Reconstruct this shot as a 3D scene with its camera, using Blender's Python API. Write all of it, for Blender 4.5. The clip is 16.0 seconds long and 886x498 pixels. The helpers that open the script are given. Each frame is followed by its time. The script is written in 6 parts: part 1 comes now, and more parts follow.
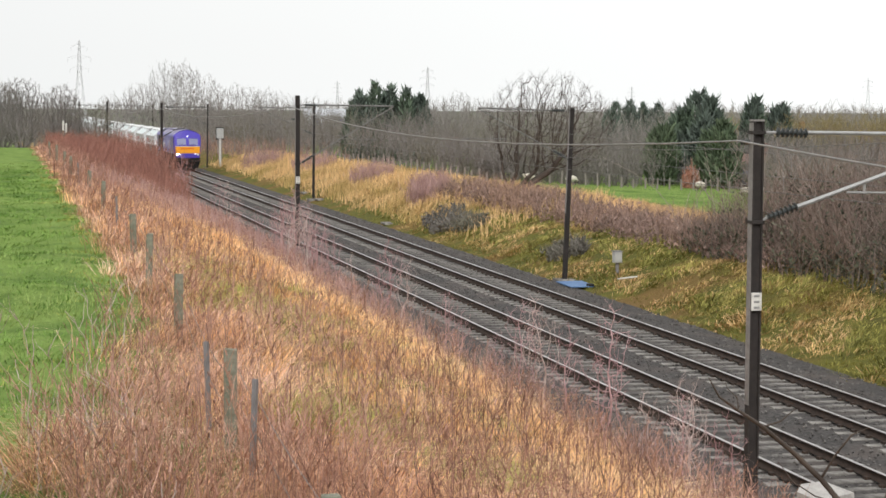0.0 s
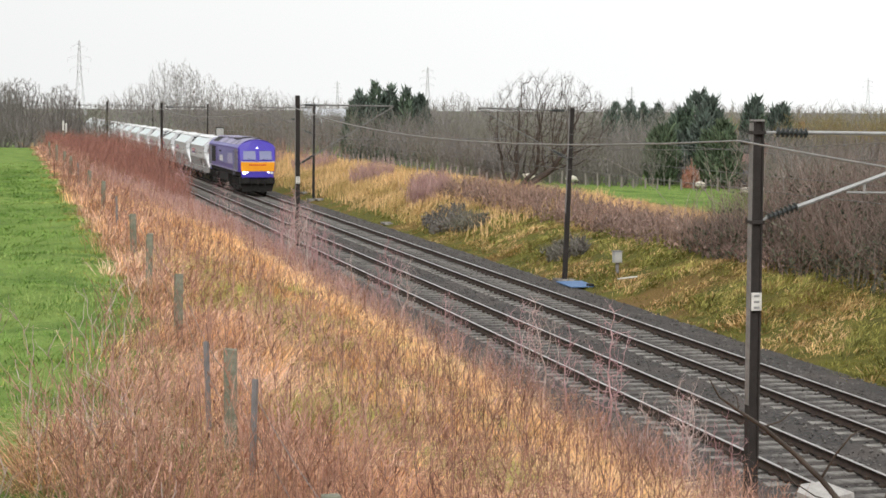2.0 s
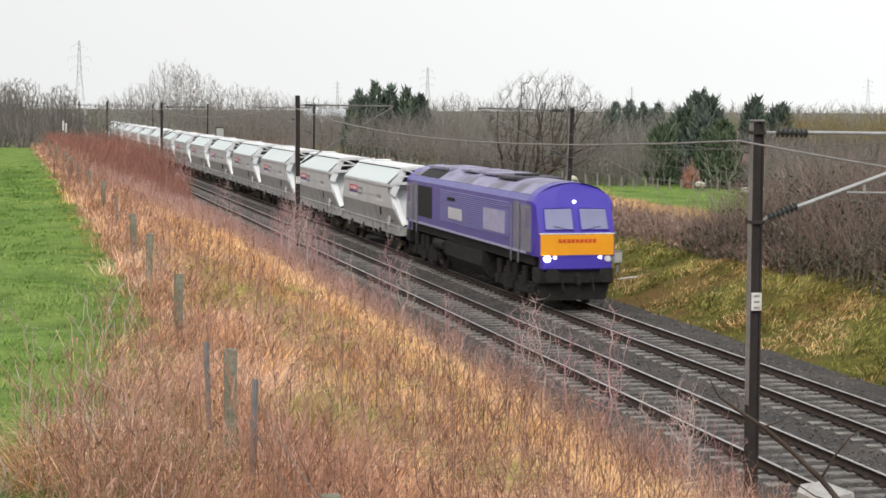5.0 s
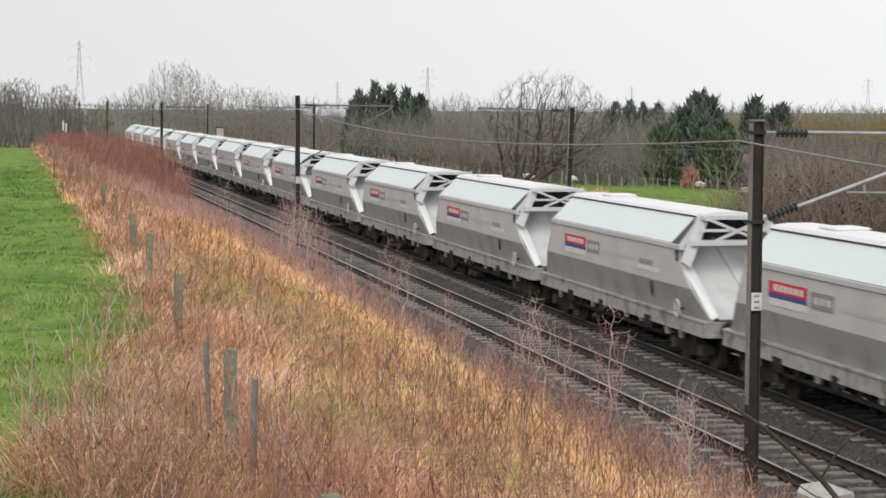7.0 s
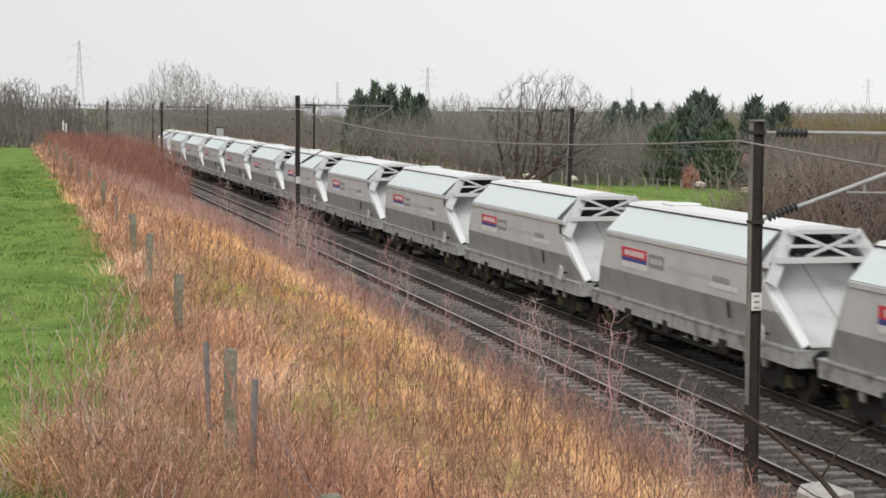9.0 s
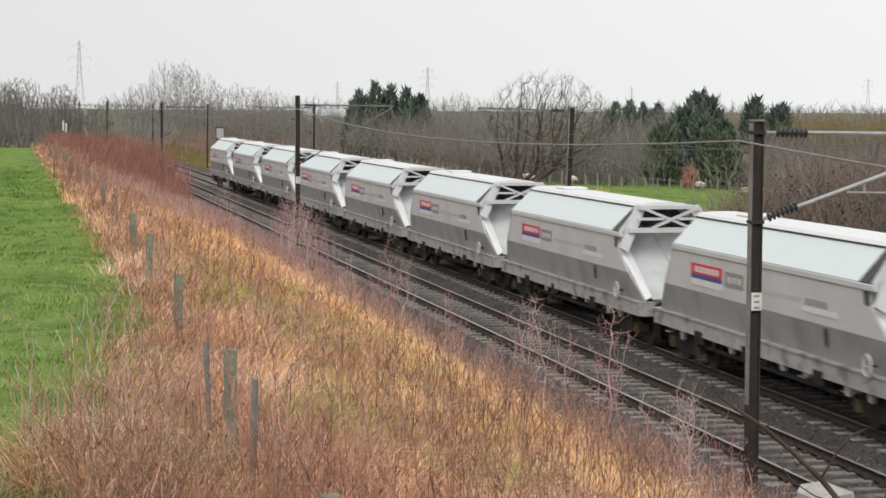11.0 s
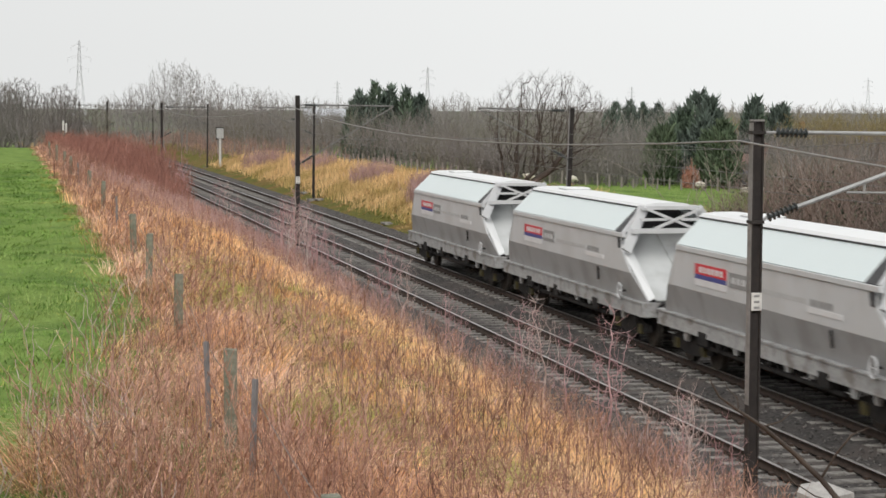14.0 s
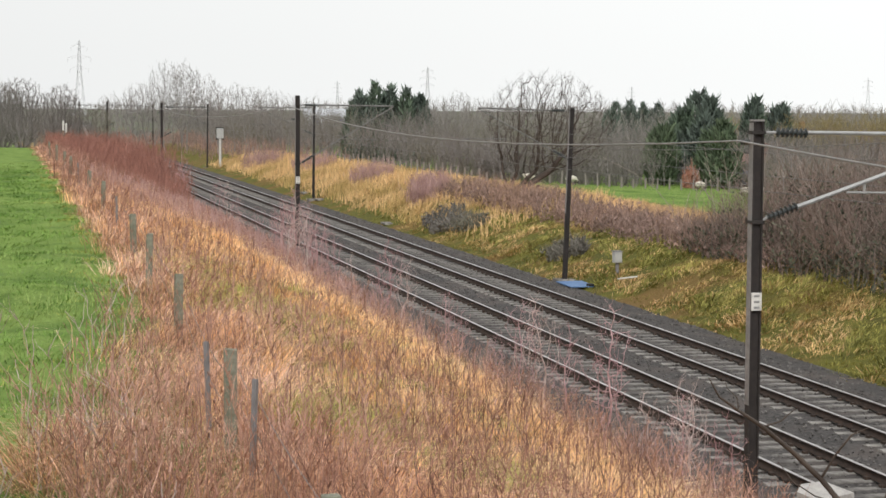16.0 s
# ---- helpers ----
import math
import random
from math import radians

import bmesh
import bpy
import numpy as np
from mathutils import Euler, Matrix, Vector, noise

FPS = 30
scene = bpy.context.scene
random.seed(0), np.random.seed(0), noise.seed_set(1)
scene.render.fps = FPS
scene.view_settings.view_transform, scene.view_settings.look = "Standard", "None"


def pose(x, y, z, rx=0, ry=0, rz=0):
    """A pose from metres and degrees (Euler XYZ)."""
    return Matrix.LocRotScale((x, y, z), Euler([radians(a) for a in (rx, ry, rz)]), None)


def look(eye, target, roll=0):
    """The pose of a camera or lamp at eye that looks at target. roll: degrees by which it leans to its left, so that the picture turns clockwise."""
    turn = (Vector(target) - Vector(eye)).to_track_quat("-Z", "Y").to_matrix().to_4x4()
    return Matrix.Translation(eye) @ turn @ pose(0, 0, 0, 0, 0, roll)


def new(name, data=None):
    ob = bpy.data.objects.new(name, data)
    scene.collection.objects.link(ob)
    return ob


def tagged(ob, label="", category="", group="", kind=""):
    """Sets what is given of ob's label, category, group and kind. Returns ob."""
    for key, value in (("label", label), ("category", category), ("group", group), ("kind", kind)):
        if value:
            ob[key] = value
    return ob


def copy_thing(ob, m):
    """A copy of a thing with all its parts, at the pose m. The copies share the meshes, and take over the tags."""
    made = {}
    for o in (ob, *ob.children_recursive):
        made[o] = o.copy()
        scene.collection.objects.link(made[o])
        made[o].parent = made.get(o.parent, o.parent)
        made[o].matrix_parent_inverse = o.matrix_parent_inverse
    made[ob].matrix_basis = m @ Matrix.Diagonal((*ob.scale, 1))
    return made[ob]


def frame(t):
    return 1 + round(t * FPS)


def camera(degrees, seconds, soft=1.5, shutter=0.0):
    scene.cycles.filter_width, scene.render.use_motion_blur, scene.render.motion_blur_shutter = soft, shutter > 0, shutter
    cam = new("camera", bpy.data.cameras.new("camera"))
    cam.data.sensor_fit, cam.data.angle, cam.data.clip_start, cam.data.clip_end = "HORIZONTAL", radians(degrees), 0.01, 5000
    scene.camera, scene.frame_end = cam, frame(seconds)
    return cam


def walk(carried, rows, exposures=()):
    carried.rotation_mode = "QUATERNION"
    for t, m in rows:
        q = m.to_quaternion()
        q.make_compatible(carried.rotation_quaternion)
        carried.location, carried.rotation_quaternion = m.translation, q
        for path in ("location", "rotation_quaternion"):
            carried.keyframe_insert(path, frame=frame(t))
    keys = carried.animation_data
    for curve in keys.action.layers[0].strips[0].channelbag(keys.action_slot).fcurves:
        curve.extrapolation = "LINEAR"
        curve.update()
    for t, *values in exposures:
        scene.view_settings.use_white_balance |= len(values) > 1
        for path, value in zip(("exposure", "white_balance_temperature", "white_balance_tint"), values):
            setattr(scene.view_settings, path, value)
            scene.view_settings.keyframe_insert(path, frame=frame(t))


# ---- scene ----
# camera: fixed on its stand above the cutting
cam = camera(26.552, 16.0, soft=1.6, shutter=0.25)
EYE = (0.0, 0.0, 6.264)
VIEW = look(EYE, (0.0, 100.0, 6.264 - 100 * math.tan(0.07477)), 0.3136)
walk(cam, [(0.0, VIEW), (16.0, VIEW)], exposures=[(0.0, 0.40), (4.2, 0.40), (6.3, 0.21), (14.5, 0.18), (16.0, 0.34)])

# overcast winter daylight
world = bpy.data.worlds.new("overcast_sky")
scene.world = world
world.use_nodes = True
wn, wl = world.node_tree.nodes, world.node_tree.links
sky = wn.new("ShaderNodeTexSky")
sky.sky_type, sky.sun_disc = "NISHITA", False
sky.sun_elevation, sky.sun_rotation = radians(39), radians(196)
sky.dust_density, sky.air_density = 6.0, 1.0
grey = wn.new("ShaderNodeHueSaturation")
grey.inputs["Saturation"].default_value = 0.12
wl.new(sky.outputs[0], grey.inputs["Color"])
cloud = wn.new("ShaderNodeMixRGB")
cloud.inputs[0].default_value = 0.86
cloud.inputs[2].default_value = (8.2, 8.3, 8.25, 1)
wl.new(grey.outputs[0], cloud.inputs[1])
where = wn.new("ShaderNodeTexCoord")
axes = wn.new("ShaderNodeSeparateXYZ")
wl.new(where.outputs["Generated"], axes.inputs[0])
side = wn.new("ShaderNodeMapRange")
side.inputs[1].default_value, side.inputs[2].default_value = -1.0, 1.0
side.inputs[3].default_value, side.inputs[4].default_value = 0.72, 1.34
wl.new(axes.outputs[0], side.inputs[0])
bright = wn.new("ShaderNodeVectorMath")
bright.operation = "SCALE"
wl.new(cloud.outputs[0], bright.inputs[0])
wl.new(side.outputs[0], bright.inputs["Scale"])
wl.new(bright.outputs[0], wn["Background"].inputs[0])
wn["Background"].inputs[1].default_value = 0.1
sun = new("sun", bpy.data.lights.new("sun", "SUN"))
sun.data.energy, sun.data.angle, sun.data.color = 1.6, radians(40), (1.0, 0.96, 0.9)
sun.matrix_world = look((-28, -55, 85), (0, 40, 0))

# ---- materials ----
def material(name, base, rough=0.8, metal=0.0, second=None, scale=3.0, grain=None, bump=0.0, bump_scale=40.0,
             island=0.0, third=None, scale3=0.4, detail=6.0, spec=0.3, coords="Object", glow=0.0, edge3=(0.48, 0.62)):
    """Two-scale noise between base and second, larger patches of third, a fine bump, a spread from piece to piece."""
    m = bpy.data.materials.new(name)
    m.use_nodes = True
    n, l = m.node_tree.nodes, m.node_tree.links
    b = n["Principled BSDF"]
    b.inputs["Roughness"].default_value, b.inputs["Metallic"].default_value = rough, metal
    b.inputs["Specular IOR Level"].default_value = spec
    tc = n.new("ShaderNodeTexCoord")
    if coords == "World":
        where = n.new("ShaderNodeNewGeometry").outputs["Position"]
    else:
        where = tc.outputs[coords]

    def noisy(sc, lo, hi, det=detail):
        t = n.new("ShaderNodeTexNoise")
        t.inputs["Scale"].default_value, t.inputs["Detail"].default_value = sc, det
        l.new(where, t.inputs["Vector"])
        r = n.new("ShaderNodeMapRange")
        r.inputs[1].default_value, r.inputs[2].default_value = lo, hi
        l.new(t.outputs["Fac"], r.inputs[0])
        return r.outputs[0]

    def mix(fac, a, c2, kind="MIX"):
        x = n.new("ShaderNodeMixRGB")
        x.blend_type = kind
        if isinstance(fac, float):
            x.inputs[0].default_value = fac
        else:
            l.new(fac, x.inputs[0])
        for sock, v in ((x.inputs[1], a), (x.inputs[2], c2)):
            if isinstance(v, tuple):
                sock.default_value = (*v, 1)
            else:
                l.new(v, sock)
        return x.outputs[0]

    col = mix(noisy(scale, 0.35, 0.65), base, second or tuple(min(1, c * 0.78) for c in base))
    if third:
        col = mix(noisy(scale3, *edge3), col, third)
    if grain:
        col = mix(noisy(grain, 0.3, 0.7), col, mix(1.0, col, (0.7, 0.7, 0.7), "MULTIPLY"))
    if island:
        g = n.new("ShaderNodeNewGeometry").outputs["Random Per Island"]
        r = n.new("ShaderNodeMapRange")
        r.inputs[3].default_value, r.inputs[4].default_value = 1 - island, 1 + island
        l.new(g, r.inputs[0])
        cc = n.new("ShaderNodeCombineXYZ")
        for k in range(3):
            l.new(r.outputs[0], cc.inputs[k])
        col = mix(1.0, col, cc.outputs[0], "MULTIPLY")
    if glow:
        b.inputs["Emission Strength"].default_value = glow
        b.inputs["Emission Color"].default_value = (*base, 1)
    l.new(col, b.inputs["Base Color"])
    if bump:
        t = n.new("ShaderNodeTexNoise")
        t.inputs["Scale"].default_value, t.inputs["Detail"].default_value = bump_scale, 4
        l.new(where, t.inputs["Vector"])
        bp = n.new("ShaderNodeBump")
        bp.inputs["Strength"].default_value, bp.inputs["Distance"].default_value = bump, 0.05
        l.new(t.outputs["Fac"], bp.inputs["Height"])
        l.new(bp.outputs[0], b.inputs["Normal"])
    return m


M_BALLAST = material("ballast_stone", (0.10, 0.092, 0.089), 0.95, second=(0.042, 0.039, 0.038), scale=9, grain=60, bump=1.0,
                     bump_scale=16, third=(0.105, 0.09, 0.083), scale3=0.5, coords="World")
M_STONE = material("loose_stone", (0.145, 0.135, 0.13), 0.95, second=(0.075, 0.07, 0.067), scale=2, island=0.45, coords="World")
M_SLEEPER = material("sleeper_concrete", (0.36, 0.345, 0.32), 0.95, second=(0.20, 0.188, 0.175), scale=2.5, grain=60, bump=0.3, third=(0.10, 0.092, 0.088), scale3=1.3)
M_RAIL = material("rusty_rail_web", (0.055, 0.038, 0.03), 0.9, second=(0.034, 0.025, 0.021), scale=6, bump=0.2)
M_RAILTOP = material("polished_rail_head", (0.55, 0.53, 0.52), 0.32, 0.9, second=(0.42, 0.40, 0.39), scale=2)
M_FIELD = material("field_soil_turf", (0.165, 0.255, 0.06), 1.0, second=(0.23, 0.33, 0.085), scale=1.6, grain=14, bump=0.8,
                   third=(0.125, 0.205, 0.048), scale3=0.5, coords="World", spec=0.1)
M_BANK = material("bank_thatch", (0.42, 0.265, 0.145), 1.0, second=(0.27, 0.17, 0.095), scale=2.2, grain=20, bump=0.8,
                  third=(0.24, 0.20, 0.08), scale3=0.25, coords="World", spec=0.1)
M_OLIVE = material("bank_moss", (0.16, 0.15, 0.035), 1.0, second=(0.10, 0.10, 0.028), scale=1.6, grain=14, bump=0.8,
                   third=(0.20, 0.13, 0.05), scale3=0.3, coords="World", spec=0.1)
M_FAR = material("far_fields", (0.13, 0.13, 0.10), 1.0, second=(0.10, 0.095, 0.08), scale=0.02, third=(0.13, 0.15, 0.09),
                 scale3=0.008, coords="World", spec=0.1)
M_WAGON = material("pale_grey_wagon_paint", (0.525, 0.535, 0.55), 0.45, second=(0.495, 0.505, 0.515), scale=0.8, bump=0.03, bump_scale=3,
                   third=(0.465, 0.47, 0.475), scale3=0.6)
M_ROOF = material("pale_blue_white_paint", (0.60, 0.665, 0.675), 0.4, second=(0.585, 0.65, 0.66), scale=0.5)
M_CHUTE = material("white_slope_sheet", (0.52, 0.535, 0.54), 0.5, second=(0.45, 0.465, 0.47), scale=0.8, third=(0.38, 0.39, 0.39), scale3=0.6)
M_FRAME = material("dusty_grey_steel", (0.44, 0.445, 0.45), 0.7, second=(0.34, 0.34, 0.34), scale=3, grain=14, third=(0.24, 0.225, 0.21), scale3=1.6, edge3=(0.55, 0.64))
M_UNDER = material("grimy_running_gear", (0.030, 0.027, 0.026), 0.9, second=(0.016, 0.015, 0.015), scale=4, grain=20)
M_WHEEL = material("worn_wheel_steel", (0.09, 0.08, 0.07), 0.6, 0.6, second=(0.05, 0.045, 0.04), scale=6)
M_YELLOWBOX = material("grimy_yellow_axlebox", (0.085, 0.07, 0.025), 0.8, second=(0.03, 0.028, 0.02), scale=6)
M_RED = material("red_panel", (0.58, 0.03, 0.05), 0.5, second=(0.52, 0.05, 0.06), scale=4)
M_NAVY = material("navy_panel", (0.05, 0.06, 0.24), 0.5, second=(0.07, 0.08, 0.26), scale=4)
M_PALE = material("white_panel", (0.66, 0.66, 0.67), 0.5, second=(0.60, 0.60, 0.61), scale=4)
M_DARKMARK = material("dark_grey_marking", (0.22, 0.22, 0.22), 0.6, second=(0.27, 0.27, 0.27), scale=4)
M_BLUE = material("violet_blue_paint", (0.125, 0.115, 0.39), 0.36, second=(0.14, 0.13, 0.42), scale=0.8, grain=6, bump=0.02, bump_scale=4,
                  third=(0.15, 0.14, 0.42), scale3=0.6)
M_DEEPBLUE = material("deep_blue_paint", (0.06, 0.04, 0.34), 0.35, second=(0.07, 0.05, 0.38), scale=1)
M_LROOF = material("sooty_lilac_roof", (0.38, 0.36, 0.52), 0.6, second=(0.30, 0.285, 0.42), scale=1.2, grain=8, third=(0.20, 0.19, 0.25), scale3=0.9)
M_ORANGE = material("orange_warning_panel", (0.78, 0.33, 0.015), 0.4, second=(0.74, 0.30, 0.015), scale=2)
M_ORANGERED = material("red_lettering", (0.55, 0.06, 0.02), 0.5, second=(0.5, 0.06, 0.02), scale=2)
# pale lilac reflection is put into the glass base colour
M_GLASS = material("pale_reflection_glass", (0.19, 0.20, 0.34), 0.08, second=(0.16, 0.17, 0.30), scale=1, spec=0.9)
M_BLACK = material("black_grille", (0.02, 0.02, 0.022), 0.7, second=(0.012, 0.012, 0.013), scale=8)
M_GREYDOOR = material("grey_cab_door", (0.22, 0.22, 0.27), 0.5, second=(0.17, 0.17, 0.21), scale=2)
M_LIGHT = material("lit_headlamp", (1.0, 0.97, 0.86), 0.3, second=(1.0, 0.97, 0.86), scale=1, glow=12.0)
M_MARKER = material("lit_marker_lamp", (0.9, 0.92, 1.0), 0.3, second=(0.9, 0.92, 1.0), scale=1, glow=3.0)
M_MAST = material("dark_weathered_mast", (0.045, 0.038, 0.036), 0.8, second=(0.03, 0.026, 0.025), scale=2, grain=14, bump=0.1)
M_MASTEDGE = material("grey_mast_flange", (0.28, 0.265, 0.26), 0.7, second=(0.20, 0.19, 0.185), scale=2, grain=12)
M_GALV = material("galvanised_steel", (0.42, 0.42, 0.42), 0.5, 0.6, second=(0.32, 0.32, 0.32), scale=4)
M_DULLSTEEL = material("dull_grey_steel", (0.19, 0.185, 0.18), 0.7, 0.2, second=(0.13, 0.125, 0.12), scale=4)
M_WIRE = material("dull_copper_wire", (0.30, 0.29, 0.285), 0.6, 0.3, second=(0.22, 0.215, 0.21), scale=4)
M_INSUL = material("dark_insulator", (0.05, 0.055, 0.055), 0.35, second=(0.03, 0.035, 0.035), scale=6)
M_PLATE = material("white_number_plate", (0.62, 0.61, 0.58), 0.7, second=(0.48, 0.47, 0.45), scale=8)
M_POST = material("weathered_wood_post", (0.27, 0.265, 0.21), 0.95, second=(0.17, 0.175, 0.13), scale=7, grain=40, bump=0.4)
M_METALPOST = material("grey_steel_stake", (0.24, 0.23, 0.235), 0.8, second=(0.17, 0.16, 0.16), scale=9)
M_BLUEBOARD = material("blue_sheet", (0.10, 0.19, 0.36), 0.6, second=(0.07, 0.14, 0.28), scale=3)
M_CONC = material("pale_concrete", (0.50, 0.48, 0.46), 0.9, second=(0.40, 0.385, 0.37), scale=4, grain=30, bump=0.2)
M_CABINET = material("grey_cabinet_paint", (0.42, 0.42, 0.41), 0.6, second=(0.34, 0.34, 0.33), scale=4)
M_BRICK = material("red_brick", (0.32, 0.14, 0.09), 0.9, second=(0.25, 0.10, 0.07), scale=2, grain=20, bump=0.2)
M_TILE = material("red_roof_tile", (0.36, 0.15, 0.10), 0.9, second=(0.28, 0.12, 0.08), scale=2, grain=20, bump=0.3)
M_WOOL = material("sheep_wool", (0.62, 0.58, 0.50), 1.0, second=(0.50, 0.46, 0.39), scale=9, bump=0.6, bump_scale=30)
M_SHEEPFACE = material("sheep_face", (0.05, 0.045, 0.04), 0.9, second=(0.08, 0.07, 0.06), scale=9)
M_GREYWALL = material("pale_shed_cladding", (0.48, 0.50, 0.53), 0.7, second=(0.42, 0.44, 0.47), scale=0.3)


# ---- building helpers ----
def finish(bm, name, mat, smooth=False):
    me = bpy.data.meshes.new(name)
    bm.normal_update()
    bm.to_mesh(me)
    bm.free()
    me.materials.append(mat)
    if smooth:
        me.shade_smooth()
    return me


def part(name, bm, mat, parent, label="", smooth=False):
    ob = new(name, finish(bm, name, mat, smooth))
    ob.parent = parent
    if label:
        ob["label"] = label
    return ob


def share(name, me, parent, m):
    ob = new(name, me)
    ob.parent, ob.matrix_basis = parent, m
    return ob


def box(bm, x0, x1, y0, y1, z0, z1, bevel=0.0, m=None):
    r = bmesh.ops.create_cube(bm, size=1.0)
    vs = r["verts"]
    for v in vs:
        v.co = Vector(((x0 + x1) / 2 + v.co.x * (x1 - x0), (y0 + y1) / 2 + v.co.y * (y1 - y0), (z0 + z1) / 2 + v.co.z * (z1 - z0)))
    if m is not None:
        bmesh.ops.transform(bm, matrix=m, verts=vs)
    if bevel:
        es = list({e for v in vs for e in v.link_edges})
        bmesh.ops.bevel(bm, geom=es, offset=bevel, segments=1, affect="EDGES")
    return bm


def boxed(*a, **k):
    return box(bmesh.new(), *a, **k)


def rod(bm, a, b, r, sides=6, r2=None):
    """A round bar from a to b."""
    a, b = Vector(a), Vector(b)
    d = b - a
    q = d.to_track_quat("Z", "Y").to_matrix().to_4x4()
    m = Matrix.Translation((a + b) / 2) @ q
    bmesh.ops.create_cone(bm, cap_ends=True, segments=sides, radius1=r, radius2=r if r2 is None else r2, depth=d.length, matrix=m)
    return bm


def bar(bm, a, b, w, h, up=(0, 0, 1)):
    """A square-cut bar from a to b, w wide and h deep."""
    a, b, up = Vector(a), Vector(b), Vector(up)
    d = (b - a).normalized()
    s = d.cross(up).normalized() * (w / 2)
    u = s.cross(d).normalized() * (h / 2)
    q = [bm.verts.new(p + i * s + j * u) for p in (a, b) for i, j in ((-1, -1), (1, -1), (1, 1), (-1, 1))]
    for f in ((3, 2, 1, 0), (4, 5, 6, 7), (0, 1, 5, 4), (1, 2, 6, 5), (2, 3, 7, 6), (3, 0, 4, 7)):
        bm.faces.new([q[i] for i in f])
    return bm


def prism(bm, poly, axis, a, b):
    """A polygon in the two other axes, drawn out along axis from a to b."""
    def p3(u, v, w):
        return {"x": (w, u, v), "y": (u, w, v), "z": (u, v, w)}[axis]
    v0 = [bm.verts.new(p3(u, v, a)) for u, v in poly]
    v1 = [bm.verts.new(p3(u, v, b)) for u, v in poly]
    bm.faces.new(v0)
    bm.faces.new(v1[::-1])
    for i in range(len(poly)):
        j = (i + 1) % len(poly)
        bm.faces.new((v0[j], v0[i], v1[i], v1[j]))
    bmesh.ops.recalc_face_normals(bm, faces=bm.faces[:])
    return bm


def slab(bm, corners, thick):
    """A flat plate with these corners, thick metres deep against its normal."""
    c = [Vector(v) for v in corners]
    n = (c[1] - c[0]).cross(c[2] - c[0]).normalized() * thick
    v0 = [bm.verts.new(v) for v in c]
    v1 = [bm.verts.new(v - n) for v in c]
    bm.faces.new(v0)
    bm.faces.new(v1[::-1])
    for i in range(len(c)):
        j = (i + 1) % len(c)
        bm.faces.new((v0[j], v0[i], v1[i], v1[j]))
    return bm


def mesh_of(name, verts, faces, mat):
    me = bpy.data.meshes.new(name)
    verts, faces = np.asarray(verts, np.float32), np.asarray(faces, np.int32)
    k = faces.shape[1]
    me.vertices.add(len(verts))
    me.vertices.foreach_set("co", verts.ravel())
    me.loops.add(faces.size)
    me.loops.foreach_set("vertex_index", faces.ravel())
    me.polygons.add(len(faces))
    me.polygons.foreach_set("loop_start", np.arange(0, faces.size, k, dtype=np.int32))
    me.update(calc_edges=True)
    me.materials.append(mat)
    return me


# ---- the line of the railway: s metres along, lat metres to its side ----
S_TAB = np.arange(-420.0, 900.0, 0.5)
_sc = np.minimum(S_TAB, 420.0)
TH = -0.226958 + -5.1883e-05 * _sc + 1.2826e-07 * _sc ** 2 / 2 + 1.5531e-06 * np.maximum(0, _sc - 180) ** 2 / 2
_dx, _dy = np.sin(TH), np.cos(TH)
LX = np.concatenate([[0], np.cumsum((_dx[1:] + _dx[:-1]) * 0.25)])
LY = np.concatenate([[0], np.cumsum((_dy[1:] + _dy[:-1]) * 0.25)])
_i0 = int(np.argmin(abs(S_TAB)))
LX, LY = LX - LX[_i0] + 5.3387, LY - LY[_i0] + 46.4389
GRADE = 0.000579
NEAR_T, FAR_T = -1.711, 1.711


def line(s, lat):
    """World x, y and heading; past the table's ends the line runs straight."""
    s = np.asarray(s, float)
    lat = np.asarray(lat, float)
    sc = np.clip(s, S_TAB[0], S_TAB[-1])
    th = np.interp(sc, S_TAB, TH)
    x = np.interp(sc, S_TAB, LX) + (s - sc) * np.sin(th) + lat * np.cos(th)
    y = np.interp(sc, S_TAB, LY) + (s - sc) * np.cos(th) - lat * np.sin(th)
    return x, y, th


def spot(s, lat, z=0.0):
    x, y, th = line(s, lat)
    return Vector((float(x), float(y), z + GRADE * s))


def heading(s, lat=0.0, z=0.0):
    """A pose on the line: +y points up the line, +x to its right."""
    x, y, th = line(s, lat)
    return Matrix.Translation((float(x), float(y), z + GRADE * s)) @ Matrix.Rotation(-float(th), 4, "Z")


def smooth01(t):
    t = np.clip(t, 0, 1)
    return t * t * (3 - 2 * t)


def wobble(s, lat, seed=0.0):
    """Gentle unevenness of the ground."""
    return (np.sin(s * 0.31 + seed) * np.sin(lat * 0.53 + 1.3 + seed) + 0.6 * np.sin(s * 0.83 + lat * 0.6 + 2 * seed)
            + 0.4 * np.sin(s * 1.7 - lat * 1.9 + seed)) * 0.5


PROFILE_LAT = [-2500, -300, -120, -60, -30, -13.6, -12.2, -9.0, -6.2, -4.6, -4.0, 4.3, 5.2, 6.0, 8.0, 9.6, 12.0, 15.0, 19.0, 24.0, 40.0, 70.0, 200, 2500]
PROFILE_Z = [-2, -0.5, 1.2, 2.4, 2.85, 2.9, 2.8, 1.75, 0.45, -0.3, -0.45, -0.45, -0.55, -0.35, 0.45, 0.85, 1.15, 1.1, 0.85, 0.6, 0.0, -0.6, -1, -2]


